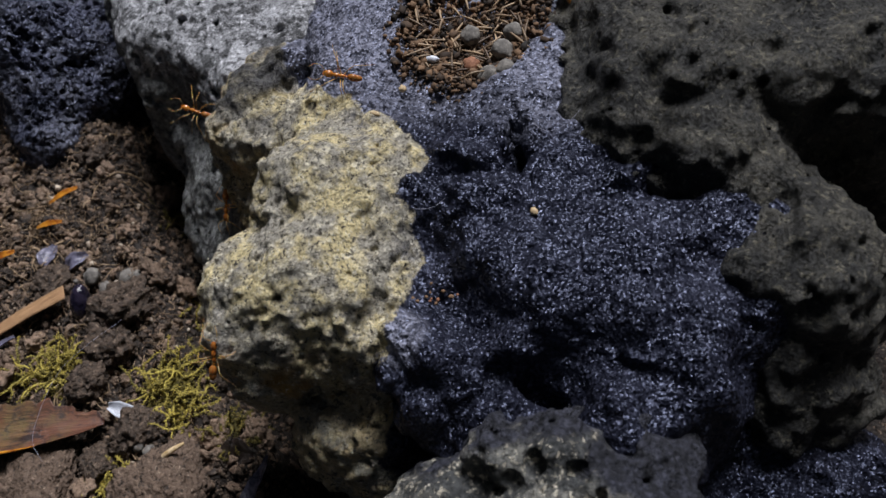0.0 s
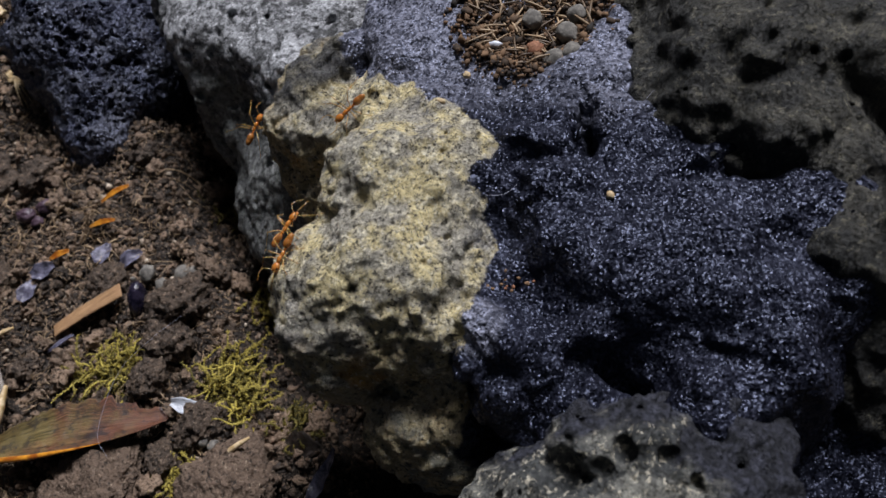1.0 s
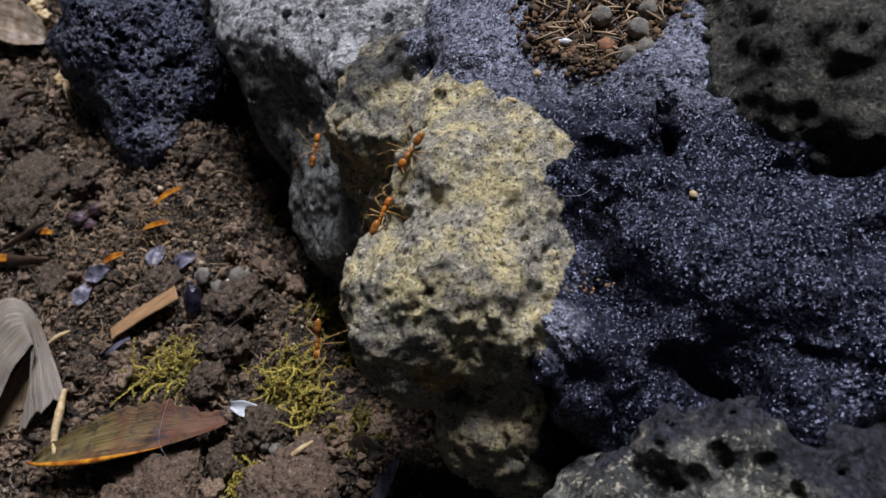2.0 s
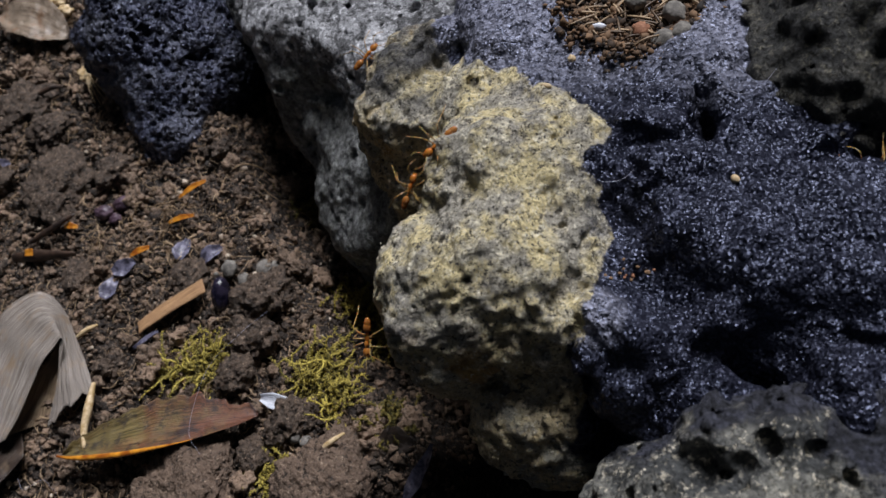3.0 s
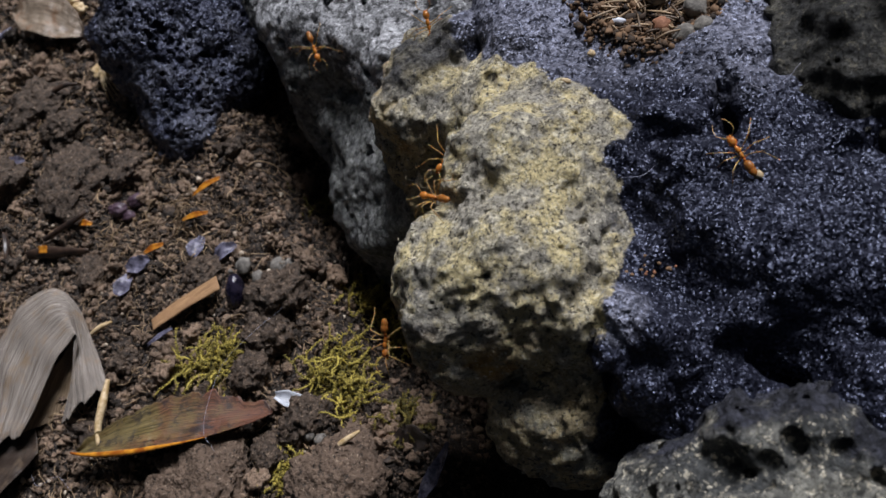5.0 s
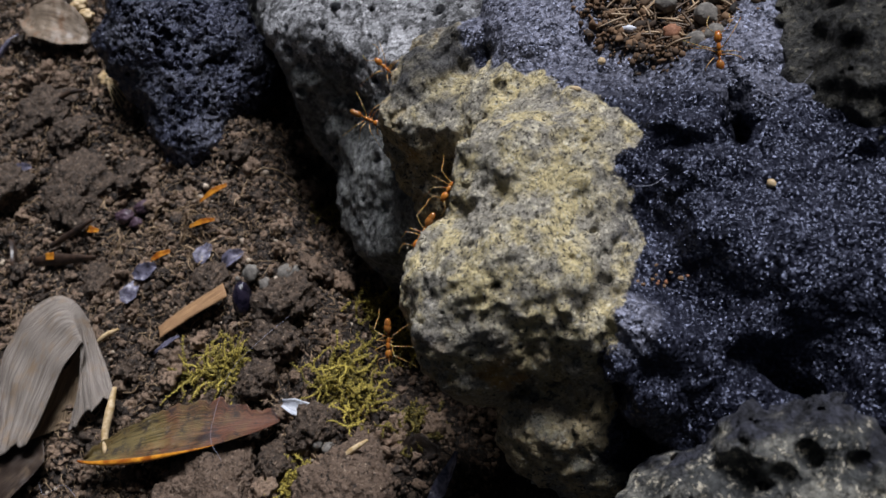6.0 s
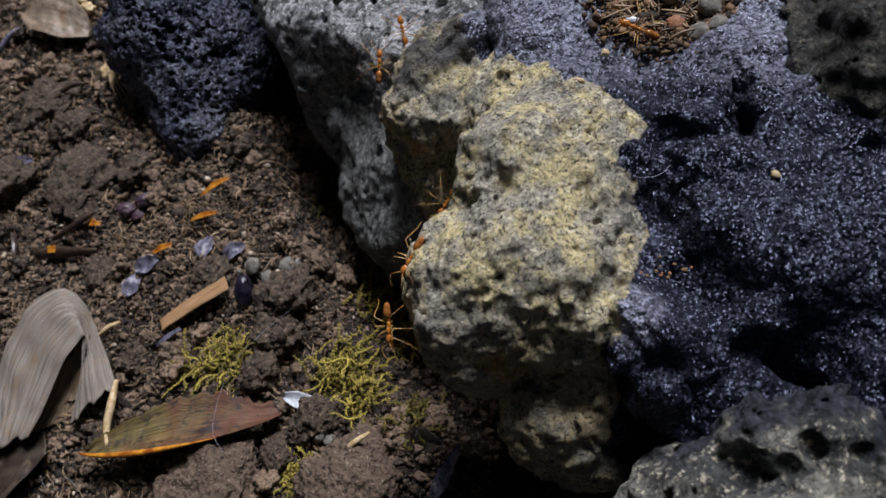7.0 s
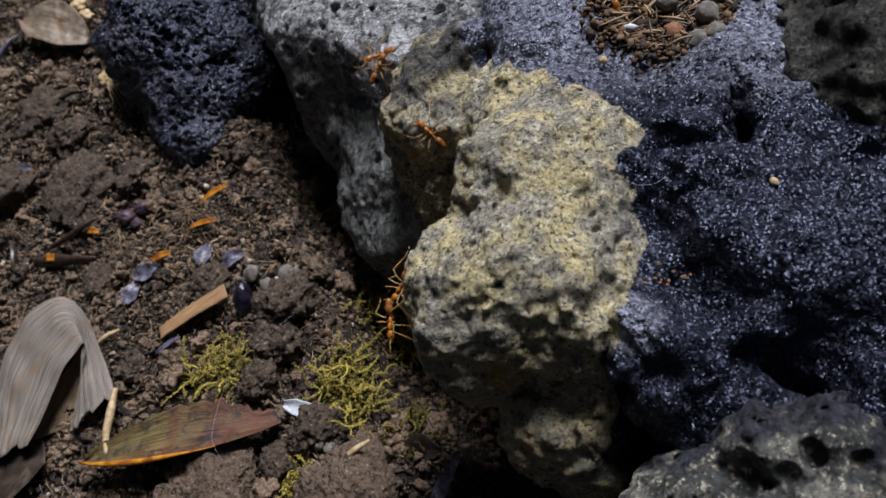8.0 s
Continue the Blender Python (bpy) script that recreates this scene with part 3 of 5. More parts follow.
def egg(centre, radii, level=3, rough=0.0, seed=0):
    v, t = lump(level, seed, rough, 1.0)
    return v * np.array(radii) + np.array(centre), t


def sheet(surface, nu, nv, thick):
    """A thin closed shell over surface(u, v), u and v from 0 to 1; also gives u and v of each corner."""
    u, v = np.meshgrid(np.linspace(0, 1, nu), np.linspace(0, 1, nv), indexing="ij")
    p = surface(u.ravel(), v.ravel()).reshape(nu, nv, 3)
    n = np.cross(np.gradient(p, axis=0), np.gradient(p, axis=1))
    n /= np.linalg.norm(n, axis=-1)[..., None] + 1e-9
    edge = np.minimum(np.minimum(u, 1 - u) * 12, np.minimum(v, 1 - v) * 8).clip(0, 1)[..., None] * 0.7 + 0.3
    both = np.concatenate([(p + n * edge * thick / 2).reshape(-1, 3), (p - n * edge * thick / 2).reshape(-1, 3)])
    i, j = np.meshgrid(np.arange(nu - 1), np.arange(nv - 1), indexing="ij")
    k = (i * nv + j).ravel()
    top = np.stack([k, k + nv, k + nv + 1, k + 1], -1)
    rim = np.concatenate([np.arange(nv), np.arange(1, nu) * nv + nv - 1, (nu - 1) * nv + np.arange(nv - 2, -1, -1), np.arange(nu - 2, 0, -1) * nv])
    nxt, m = np.roll(rim, -1), nu * nv
    side = np.stack([rim, nxt, nxt + m, rim + m], -1)
    return (both, np.concatenate([top, top[:, ::-1] + m, side])), (np.tile(u.ravel(), 2), np.tile(v.ravel(), 2))


def sheet_part(name, surface, nu, nv, thick, mat, parent=None, label=""):
    arrays, (u, v) = sheet(surface, nu, nv, thick)
    ob = part(name, arrays, mat, parent, label)
    mask(ob.data, "along", u)
    mask(ob.data, "across", v)
    return ob


def ribbon(centre, half, side, lift=0.0, wave=0.0, seed=0):
    """surface(u, v) of a band along a smooth line; half: half widths; side: the directions across."""
    def surface(u, v):
        k = np.linspace(0, 1, 200)
        c = smooth_line(centre, 200)
        w = smooth_line(side, 200)
        h = np.interp(k, np.linspace(0, 1, len(half)), half)
        s = (v - 0.5) * 2
        at = np.stack([np.interp(u, k, c[:, i]) for i in range(3)], -1)
        d = np.stack([np.interp(u, k, w[:, i]) for i in range(3)], -1)
        hh = np.interp(u, k, h)
        q = at + d * (hh * s)[:, None]
        q[:, 2] += lift * s ** 2
        q[:, 2] += wave * vnoise((q * [1, 1, 0]).astype(np.float32), 2.2, seed) + wave * 0.5 * vnoise((q * [1, 1, 0]).astype(np.float32), 0.9, seed + 1)
        return q
    return surface


# ---- small things: materials ----
def fibre_mat(name, dark, light, vein, lines=60.0, rough=0.55, edge=None, through=0.0, depth=0.12):
    """Streaks along a leaf or a splinter."""
    n = Nodes(name)
    co = n.add("ShaderNodeCombineXYZ", X=n.math("MULTIPLY", n.attr("across"), lines), Y=n.math("MULTIPLY", n.attr("along"), 3.0)).outputs[0]
    fine = n.add("ShaderNodeTexNoise", Vector=co, Scale=1.0, Detail=5.0, Roughness=0.65).outputs[0]
    col = n.mix(n.ramp(fine, 0.36, 0.64), dark, light)
    col = n.mix(n.ramp(n.noise(2.5, 5, 0.7), 0.5, 0.7), col, vein)
    if edge:
        col = n.mix(n.ramp(n.attr("across"), edge[1], edge[2]), col, edge[0])
    nor = n.bump(fine, depth, 0.9)
    nor = n.bump(n.noise(0.5, 4, 0.7), 0.06, 0.6, nor)
    n.b.inputs["Subsurface Weight"].default_value = through
    n.b.inputs["Subsurface Radius"].default_value = (0.001, 0.0006, 0.0003)
    return n.done(col, n.scale(fine, rough - 0.15, rough + 0.2), nor)


def bract_mat():
    n = Nodes("seed_scale")
    co = n.add("ShaderNodeCombineXYZ", X=n.math("MULTIPLY", n.attr("across"), 40.0), Y=n.math("MULTIPLY", n.attr("along"), 4.0)).outputs[0]
    fine = n.add("ShaderNodeTexNoise", Vector=co, Scale=1.0, Detail=5.0, Roughness=0.65).outputs[0]
    olive = n.mix(n.ramp(fine, 0.36, 0.64), (0.06, 0.045, 0.016), (0.24, 0.18, 0.07))
    red = n.mix(n.ramp(fine, 0.36, 0.64), (0.05, 0.022, 0.015), (0.22, 0.09, 0.05))
    where = n.math("ADD", n.attr("along"), n.math("MULTIPLY", n.math("SUBTRACT", n.noise(3, 6, 0.75), 0.5), 2.2))
    col = n.mix(n.ramp(where, 0.1, 0.9), olive, red)
    stain = n.math("MULTIPLY", n.ramp(n.noise(1.8, 6, 0.75), 0.5, 0.62), 0.8)
    col = n.mix(stain, col, (0.02, 0.016, 0.02))
    return n.done(col, n.scale(n.noise(1.2, 4, 0.7), 0.12, 0.6), n.bump(n.noise(0.7, 4, 0.7), 0.1, 0.8, n.bump(fine, 0.12, 0.9)))


def plain_mat(name, low, high, rough=0.5, grain=0.8, depth=0.06, **more):
    n = Nodes(name)
    f = n.noise(grain, 5, 0.65)
    return n.done(n.mix(n.ramp(f, 0.35, 0.65), low, high), rough, n.bump(n.noise(grain * 0.4, 4), depth, 0.8), **more)


def island_mat(name, low, high, rough=0.8, grain=0.5):
    n = Nodes(name)
    f = n.math("ADD", n.math("MULTIPLY", n.island(), 0.7), n.math("MULTIPLY", n.noise(grain, 4), 0.4))
    return n.done(n.mix(n.ramp(f, 0.15, 0.95), low, high), rough, n.bump(n.noise(grain * 0.5, 3), 0.05, 0.8))


PAPER = fibre_mat("dry_leaf", (0.17, 0.14, 0.115), (0.4, 0.35, 0.305), (0.3, 0.22, 0.15), 150.0, 0.22, None, 0.0, 0.16)
BRACT = bract_mat()
OLD_LEAF = fibre_mat("old_leaf", (0.02, 0.014, 0.011), (0.07, 0.048, 0.036), (0.14, 0.1, 0.065), 70.0, 0.4)
BACK_LEAF = fibre_mat("back_leaf", (0.16, 0.115, 0.08), (0.33, 0.26, 0.19), (0.24, 0.13, 0.07), 30.0, 0.4)
CHIP = fibre_mat("bark_chip", (0.24, 0.13, 0.06), (0.46, 0.27, 0.13), (0.3, 0.165, 0.08), 22.0, 0.7)
FLAKE = fibre_mat("white_flake", (0.55, 0.58, 0.66), (0.85, 0.87, 0.92), (0.75, 0.78, 0.85), 26.0, 0.3)
AMBER = plain_mat("amber_scale", (0.3, 0.08, 0.01), (0.72, 0.3, 0.03), 0.3, 1.2)
SHEATH = plain_mat("dark_sheath", (0.018, 0.012, 0.01), (0.075, 0.045, 0.03), 0.35, 1.4)
MEMBRANE = plain_mat("grey_membrane", (0.06, 0.056, 0.08), (0.2, 0.19, 0.26), 0.25, 0.8, 0.12)
SEED = plain_mat("black_seed", (0.006, 0.005, 0.012), (0.025, 0.02, 0.036), 0.1, 0.8, 0.12)
BEAD = plain_mat("purple_seed", (0.03, 0.014, 0.022), (0.13, 0.085, 0.11), 0.32, 0.9, 0.12)
PEBBLE = plain_mat("grey_pebble", (0.11, 0.1, 0.088), (0.24, 0.22, 0.19), 0.85, 0.6, 0.1)
TAN = plain_mat("tan_grain", (0.42, 0.29, 0.15), (0.62, 0.48, 0.29), 0.6, 0.6)
RED = plain_mat("red_pebble", (0.2, 0.08, 0.04), (0.38, 0.18, 0.1), 0.8, 0.5)
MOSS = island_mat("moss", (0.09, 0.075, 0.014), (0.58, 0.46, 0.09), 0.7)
# darker moss: olive bases, and gap clumps with shade put into the colour
MOSS_DIM = island_mat("dark_shaded_moss", (0.05, 0.045, 0.01), (0.26, 0.2, 0.04), 0.8)
ROOT = island_mat("rootlets", (0.06, 0.034, 0.018), (0.46, 0.32, 0.185), 0.55)
DEBRIS = island_mat("pocket_debris", (0.01, 0.0075, 0.006), (0.2, 0.115, 0.06), 0.85)
THREAD = plain_mat("silk_thread", (0.3, 0.3, 0.38), (0.5, 0.5, 0.6), 0.3)


# ---- clods and pebbles ----
def soil_clod(x, y, r, flat, seed):
    v, t = lump(6 if r > 5.5 else 5, seed, 0.34, 1.0)
    w = v.astype(np.float32)
    d = 1 + 0.04 * vnoise(w, 0.13, seed) + 0.06 * vnoise(w, 0.07, seed + 1) + 0.05 * vnoise(w, 0.04, seed + 3) + 0.04 * vnoise(w, 0.28, seed + 2)
    v = v * d[:, None] * np.array([r, r * 0.9, r * flat])
    tagged(part("soil_clod", (v, t), CLOD if r > 5.5 else SOIL, pose_at=mm(x, y, floor_z(x, y) + r * flat * 0.45, 0, 0, seed * 47)),
           "rough clod of dark brown soil lying on loose earth", "clod", group="soil clods")


for x, y, r, flat, seed in ((-86.5, 60.5, 5.0, 0.55, 3), (-52.5, 39.6, 3.1, 0.8, 5), (-53.4, 34.8, 2.9, 0.75, 8), (-60.0, 17.6, 6.0, 0.42, 11), (-43.0, 16.8, 5.8, 0.45, 14),
                            (-54.6, 30.6, 2.1, 0.8, 17), (-48.0, 24.8, 3.0, 0.6, 20), (-98.5, 63, 4.0, 0.6, 23), (-97, 78, 4.5, 0.5, 26), (-64, 44.5, 2.2, 0.7, 29),
                            (-78, 62, 2.6, 0.7, 32), (-90, 71, 3.2, 0.6, 35), (-72.5, 33.8, 2.0, 0.7, 38), (-52, 21.4, 2.0, 0.7, 41), (-80.5, 46.5, 2.4, 0.6, 44)):
    soil_clod(x, y, r, flat, seed)


PALE_STONE = plain_mat("pale_stone", (0.3, 0.29, 0.28), (0.55, 0.54, 0.52), 0.8, 0.5, 0.1)


def pebble(name, x, y, z, r, mat, label, seed, group="", shape=(1, 0.9, 0.8)):
    v, t = lump(3, seed, 0.22, 1.0)
    tagged(part(name, (v * r * np.array(shape), t), mat, pose_at=mm(x, y, z, 0, 0, seed * 53)), label, "pebble", group=group)


for x, y, r, seed in ((-57.7, 44.3, 1.15, 2), (-55.7, 42.7, 0.95, 4), (-53.8, 44.4, 1.35, 6), (-55.6, 40.8, 1.0, 9), (-52.0, 44.0, 1.0, 12), (-47.2, 23.2, 0.9, 15), (-45.9, 22.4, 0.75, 18)):
    pebble("pebble", x, y, floor_z(x, y) + r * 0.6, r, PEBBLE, "small rounded grey-brown pebble on the soil", seed, "pebbles on the soil")


for x, y, r, seed in ((-44.4, 21.8, 0.85, 21), (-43.2, 22.3, 0.6, 24), (-45.4, 21.0, 0.55, 27)):
    pebble("pale_pebble", x, y, floor_z(x, y) + r * 0.9, r, PALE_STONE, "small pale grey pebble beside a clod", seed, "pale pebbles")


# ---- leaves and litter on the soil ----
def dry_leaf():
    outer = smooth_line([(-89.4, 23.1, 0.8), (-90.8, 33.4, 1.2), (-89.8, 39.0, 2.0), (-86.6, 42.2, 3.0), (-82.7, 43.3, 3.6), (-79.2, 41.1, 3.2), (-75.7, 35.8, 2.6), (-72.4, 29.9, 2.4)], 200)
    inner = smooth_line([(-82.1, 24.8, 3.2), (-80.4, 28.0, 3.8), (-78.8, 31.8, 4.6), (-76.8, 34.6, 5.2), (-76.0, 35.6, 5.4), (-75.9, 34.7, 4.8), (-76.9, 30.9, 3.2), (-78.3, 26.1, 1.6)], 200)
    k = np.linspace(0, 1, 200)
    def folded(u, v):
        a, b = (np.stack([np.interp(u, k, line[:, i]) for i in range(3)], -1) for line in (outer, inner))
        q = a * (1 - v)[:, None] + b * v[:, None]
        flat = (q * [1, 1, 0]).astype(np.float32)
        end = np.clip(1 - np.minimum(u, 1 - u) * 14, 0, 1)
        q[:, 2] += 0.9 * np.sin(np.pi * v) + 0.1 * np.sin(v * 40 + vnoise(flat, 4, 9) * 2) * (0.4 + np.abs(u - 0.5)) + 0.3 * vnoise(flat, 2.4, 5)
        q[:, 1] += end * vnoise(np.stack([v * 9, v * 0, u * 5], -1).astype(np.float32), 1.0, 3) * 0.7
        return q
    thing = tagged(new("dry_leaf"), "folded papery grey-brown dry leaf with fine veins", "leaf")
    sheet_part("blade", folded, 150, 60, 0.16, PAPER, thing)
    sheet_part("inner_fold", ribbon([(-76.8, 36.2, 3.6), (-79.6, 31.6, 1.8), (-81.2, 26.6, 0.9)], [0.5, 2.2, 2.9], [(0.85, 0.35, -0.1)] * 3, 0.3, 0.25, 8), 60, 26, 0.14, INNER, thing, "brown shaded underside")
    part("stalk", tube([(-72.5, 30.8, 2.6), (-72.6, 28.1, 2.5), (-72.9, 25.6, 2.1), (-72.5, 23.4, 1.9)], [0.25, 0.5, 0.42, 0.25], 8, 20), STRAW_PLAIN, thing, "pale straw-coloured stalk")


INNER = fibre_mat("leaf_underside", (0.12, 0.08, 0.045), (0.36, 0.26, 0.16), (0.25, 0.17, 0.1), 40.0, 0.6)
STRAW_PLAIN = plain_mat("pale_stalk", (0.45, 0.3, 0.13), (0.72, 0.56, 0.34), 0.5, 0.8)
dry_leaf()


def brown_scale():
    thing = tagged(new("seed_scale"), "curved brown seed scale with an orange rim on the soil", "leaf")
    def outline(u, v):
        s = u
        x = -75.0 + 23.4 * s
        mid = 22.9 + 2.6 * s + 0.9 * np.sin(s * np.pi)
        half = 2.75 * np.sin(np.pi * np.clip(s * 0.96 + 0.02, 0, 1)) ** 0.75 + 0.1
        w = (v - 0.5) * 2
        rag = (0.7 * vnoise(np.stack([x, x * 0, x * 0 + 7], -1).astype(np.float32), 1.6, 3) + 0.4 * vnoise(np.stack([x, x * 0, x * 0 + 7], -1).astype(np.float32), 0.6, 6)) * np.clip(w, 0, 1)
        y = mid + half * w + rag
        z = 1.7 + 0.9 * w ** 2 * (1 - 0.4 * s) + 0.8 * np.sin(s * 3.0) - 0.35 * w + 0.12 * vnoise(np.stack([x, y, 0 * x], -1).astype(np.float32), 1.6, 4)
        return np.stack([x, y, z], -1)
    sheet_part("blade", outline, 110, 34, 0.2, BRACT, thing)
    k = np.linspace(0.0, 0.72, 14)
    p = outline(k, np.zeros(14))
    part("rim", tube(list(p + [0, -0.05, 0.02]), [0.12, 0.3, 0.34, 0.3, 0.16, 0.05], 8, 50), AMBER, thing, "glossy orange-red rim")


brown_scale()


def litter(name, centre, half, side, mat, label, thick=0.15, lift=0.2, wave=0.1, nu=40, nv=14, seed=0, category="litter"):
    ob = sheet_part(name, ribbon(centre, half, side, lift, wave, seed), nu, nv, thick, mat)
    return tagged(ob, label, category)


litter("old_leaf", [(-93, 17, 0.8), (-87, 20.5, 1.6), (-81.5, 25, 1.4)], [3.5, 4.4, 2.6], [(0.5, -0.8, 0.1)] * 3, OLD_LEAF, "dark decayed leaf with fine ribs lying on soil", 0.2, 0.3, 0.3, 60, 34, 3, "leaf")
litter("bark_chip", [(-68.9, 37.7, 1.3), (-65, 39.9, 1.7), (-60.4, 42.0, 2.1)], [1.1, 1.25, 1.35], [(0.45, -0.8, 0.25)] * 3, CHIP, "flat tan splinter of bark on the soil", 0.35, 0.05, 0.06, 50, 12, 6, "bark chip")
litter("white_flake", [(-51.4, 27.4, 1.9), (-49.8, 26.8, 2.3), (-48.0, 26.2, 2.0)], [0.35, 0.85, 0.8], [(0.3, 0.9, 0.4)] * 3, FLAKE, "shiny white husk flake on dark soil", 0.12, 0.35, 0.08, 30, 14, 7, "husk")
litter("husk_bit", [(-69.2, 35.2, 1.0), (-67.4, 36.2, 1.3), (-66.0, 36.9, 1.4)], [0.3, 0.5, 0.25], [(0.4, -0.8, 0.3)] * 3, MEMBRANE, "small translucent bluish husk bit on soil", 0.12, 0.3, 0.1, 26, 10, 9, "husk")
litter("back_leaf", [(-105.5, 96.6, 2.0), (-102, 94.8, 2.9), (-98, 93.2, 3.2), (-94.5, 91.4, 2.6), (-91.4, 89.4, 1.4)], [0.3, 1.9, 3.1, 3.6, 3.8, 3.5, 2.6, 0.9], [(0.3, 0.9, 0.15)] * 5, BACK_LEAF, "greyish tan fallen wing-shaped leaf on soil", 0.16, 0.6, 0.35, 90, 40, 12, "leaf")
for x, y, z, r, turn, k in ((-95.8, 97.6, 1.6, 1.5, 20, 2), (-93.4, 95.2, 1.6, 1.25, -30, 5)):
    tagged(part("seed_shell", egg((0, 0, 0), (r * 1.25, r * 0.8, r * 0.6), 4, 0.3, k), STRAW_PLAIN, pose_at=mm(x, y, z, 12, 0, turn)), "pale straw-coloured seed shell on the soil", "seed shell", group="seed shells")
litter("dark_leaf", [(-40, 20.4, 0.6), (-37, 21.6, 1.0), (-34.4, 21.4, 0.8)], [0.6, 1.9, 1.6, 0.5], [(0.3, 0.9, 0.2)] * 3, OLD_LEAF, "dark leaf fragment in the shade of the rock", 0.15, 0.3, 0.6, 40, 18, 13, "leaf")
litter("membrane_flake", [(-35.2, 15.6, 1.0), (-33.4, 18.2, 2.0), (-31.6, 20.6, 3.2)], [0.3, 1.0, 0.8, 0.2], [(0.8, -0.4, 0.3)] * 3, MEMBRANE, "thin crumpled grey flake in the shade", 0.1, 0.3, 0.5, 34, 16, 14)
litter("dark_sheath", [(-91, 50.6, 0.9), (-87, 50.2, 1.3), (-81, 49.8, 1.0)], [0.5, 0.9, 0.25], [(0.1, 0.85, 0.5)] * 3, SHEATH, "dark brown bud sheath on the soil", 0.2, -0.4, 0.06, 40, 12, 15)
litter("amber_spot", [(-88.0, 50.2, 1.85), (-86.6, 50.1, 1.95)], [0.5, 0.6], [(0.1, 0.8, 0.4)] * 2, AMBER, "orange scale bit on a dark bud sheath", 0.1, 0.1, 0.05, 14, 8, 16)
litter("curled_sheath", [(-93.4, 49.0, 0.8), (-93.2, 51.2, 1.7), (-94.6, 54.0, 1.5)], [0.3, 0.75, 0.4], [(0.9, 0.1, 0.3)] * 3, SHEATH, "curled reddish-brown shiny sheath on the soil", 0.15, 0.5, 0.05, 34, 12, 17)
for a, b, w, seed in (((-67.6, 52.3, 1.0), (-63.8, 52.6, 1.4), 0.42, 1), ((-72.6, 48.0, 0.9), (-69.6, 48.9, 1.2), 0.5, 2), ((-66.8, 56.0, 0.9), (-62.8, 57.6, 1.5), 0.5, 3), ((-83.5, 54.0, 1.0), (-81.2, 53.6, 1.2), 0.5, 4)):
    mid = [(a[i] + b[i]) / 2 + (0.3 if i == 2 else 0) for i in range(3)]
    litter("amber_scale", [a, mid, b], [w * 0.4, w, w * 0.5], [(0.1, 0.9, 0.3)] * 3, AMBER, "small glossy orange bud scale on soil", 0.12, 0.1, 0.05, 24, 8, seed)
for x, y, turn, seed in ((-72.3, 46.1, 20, 1), (-74.0, 43.7, 70, 2), (-97.5, 66.3, 10, 3), (-61.0, 47.0, 40, 4), (-65.0, 48.3, 80, 5)):
    c, s = math.cos(radians(turn)), math.sin(radians(turn))
    z = floor_z(x, y) + 0.9
    litter("husk_fragment", [(x - c * 1.6, y - s * 1.6, z), (x, y, z + 0.35), (x + c * 1.6, y + s * 1.6, z + 0.1)], [0.4, 1.0, 0.8, 0.3], [(-s, c, 0.3)] * 3, MEMBRANE, "thin crumpled bluish-grey husk fragment on soil", 0.1, 0.3, 0.5, 30, 16, seed)


def seeds():
    v, t = lump(4, 3, 0.05, 1.0)
    v = v * np.array([1.15, 1.15, 2.1])
    v[:, 0] *= 1 - 0.08 * (np.abs(v[:, 1]) < 0.25)
    seed = tagged(new("black_seed"), "glossy black oval seed standing in the soil", "seed")
    part("shell", (v, t), SEED, seed, pose_at=mm(-58.0, 40.6, 2.0, -58, 6, 0))
    part("tip", egg((0, 0, 0), (0.3, 0.3, 0.35), 2), PEBBLE, seed, "dull grey tip", pose_at=mm(-58.2, 42.6, 3.3))
    for x, y, r, k in ((-78.0, 55.6, 1.15, 1), (-75.8, 57.0, 1.3, 2), (-76.6, 54.8, 0.9, 3)):
        tagged(part("purple_seed", egg((0, 0, 0), (r * 1.1, r * 0.85, r * 0.7), 4, 0.2, k), BEAD, pose_at=mm(x, y, floor_z(x, y) + r * 0.7)), "shrivelled dull purple seed on soil", "seed", group="purple seeds")


seeds()


def twig(name, pts, r, mat, label):
    tagged(part(name, tube(pts, [r * 0.7, r, r * 0.9, r * 0.5], 7, 24), mat), label, "twig")


twig("dark_twig", [(-95.0, 77.6, 1.4), (-92, 78.6, 1.9), (-89.6, 78.9, 1.6)], 0.4, SHEATH, "short dark twig lying on the soil")
twig("black_twig", [(-88.2, 52.2, 1.2), (-84.8, 53.4, 1.9), (-81.6, 55.2, 2.0)], 0.45, SHEATH, "short black twig lying on the soil")
twig("pale_twig", [(-109, 89.8, 1.2), (-107.4, 92, 1.8), (-106, 94, 1.6)], 0.5, MEMBRANE, "shiny pale grey twig on the soil")
twig("pale_twig", [(-77.4, 37.2, 1.4), (-75.8, 38.0, 1.8), (-74.4, 38.6, 1.7)], 0.35, STRAW_PLAIN, "short pale twig on the soil")
twig("pale_twig", [(-43.6, 20.6, 3.6), (-42.0, 21.4, 4.2), (-40.6, 22.2, 4.2)], 0.32, STRAW_PLAIN, "short pale twig on a soil clod")


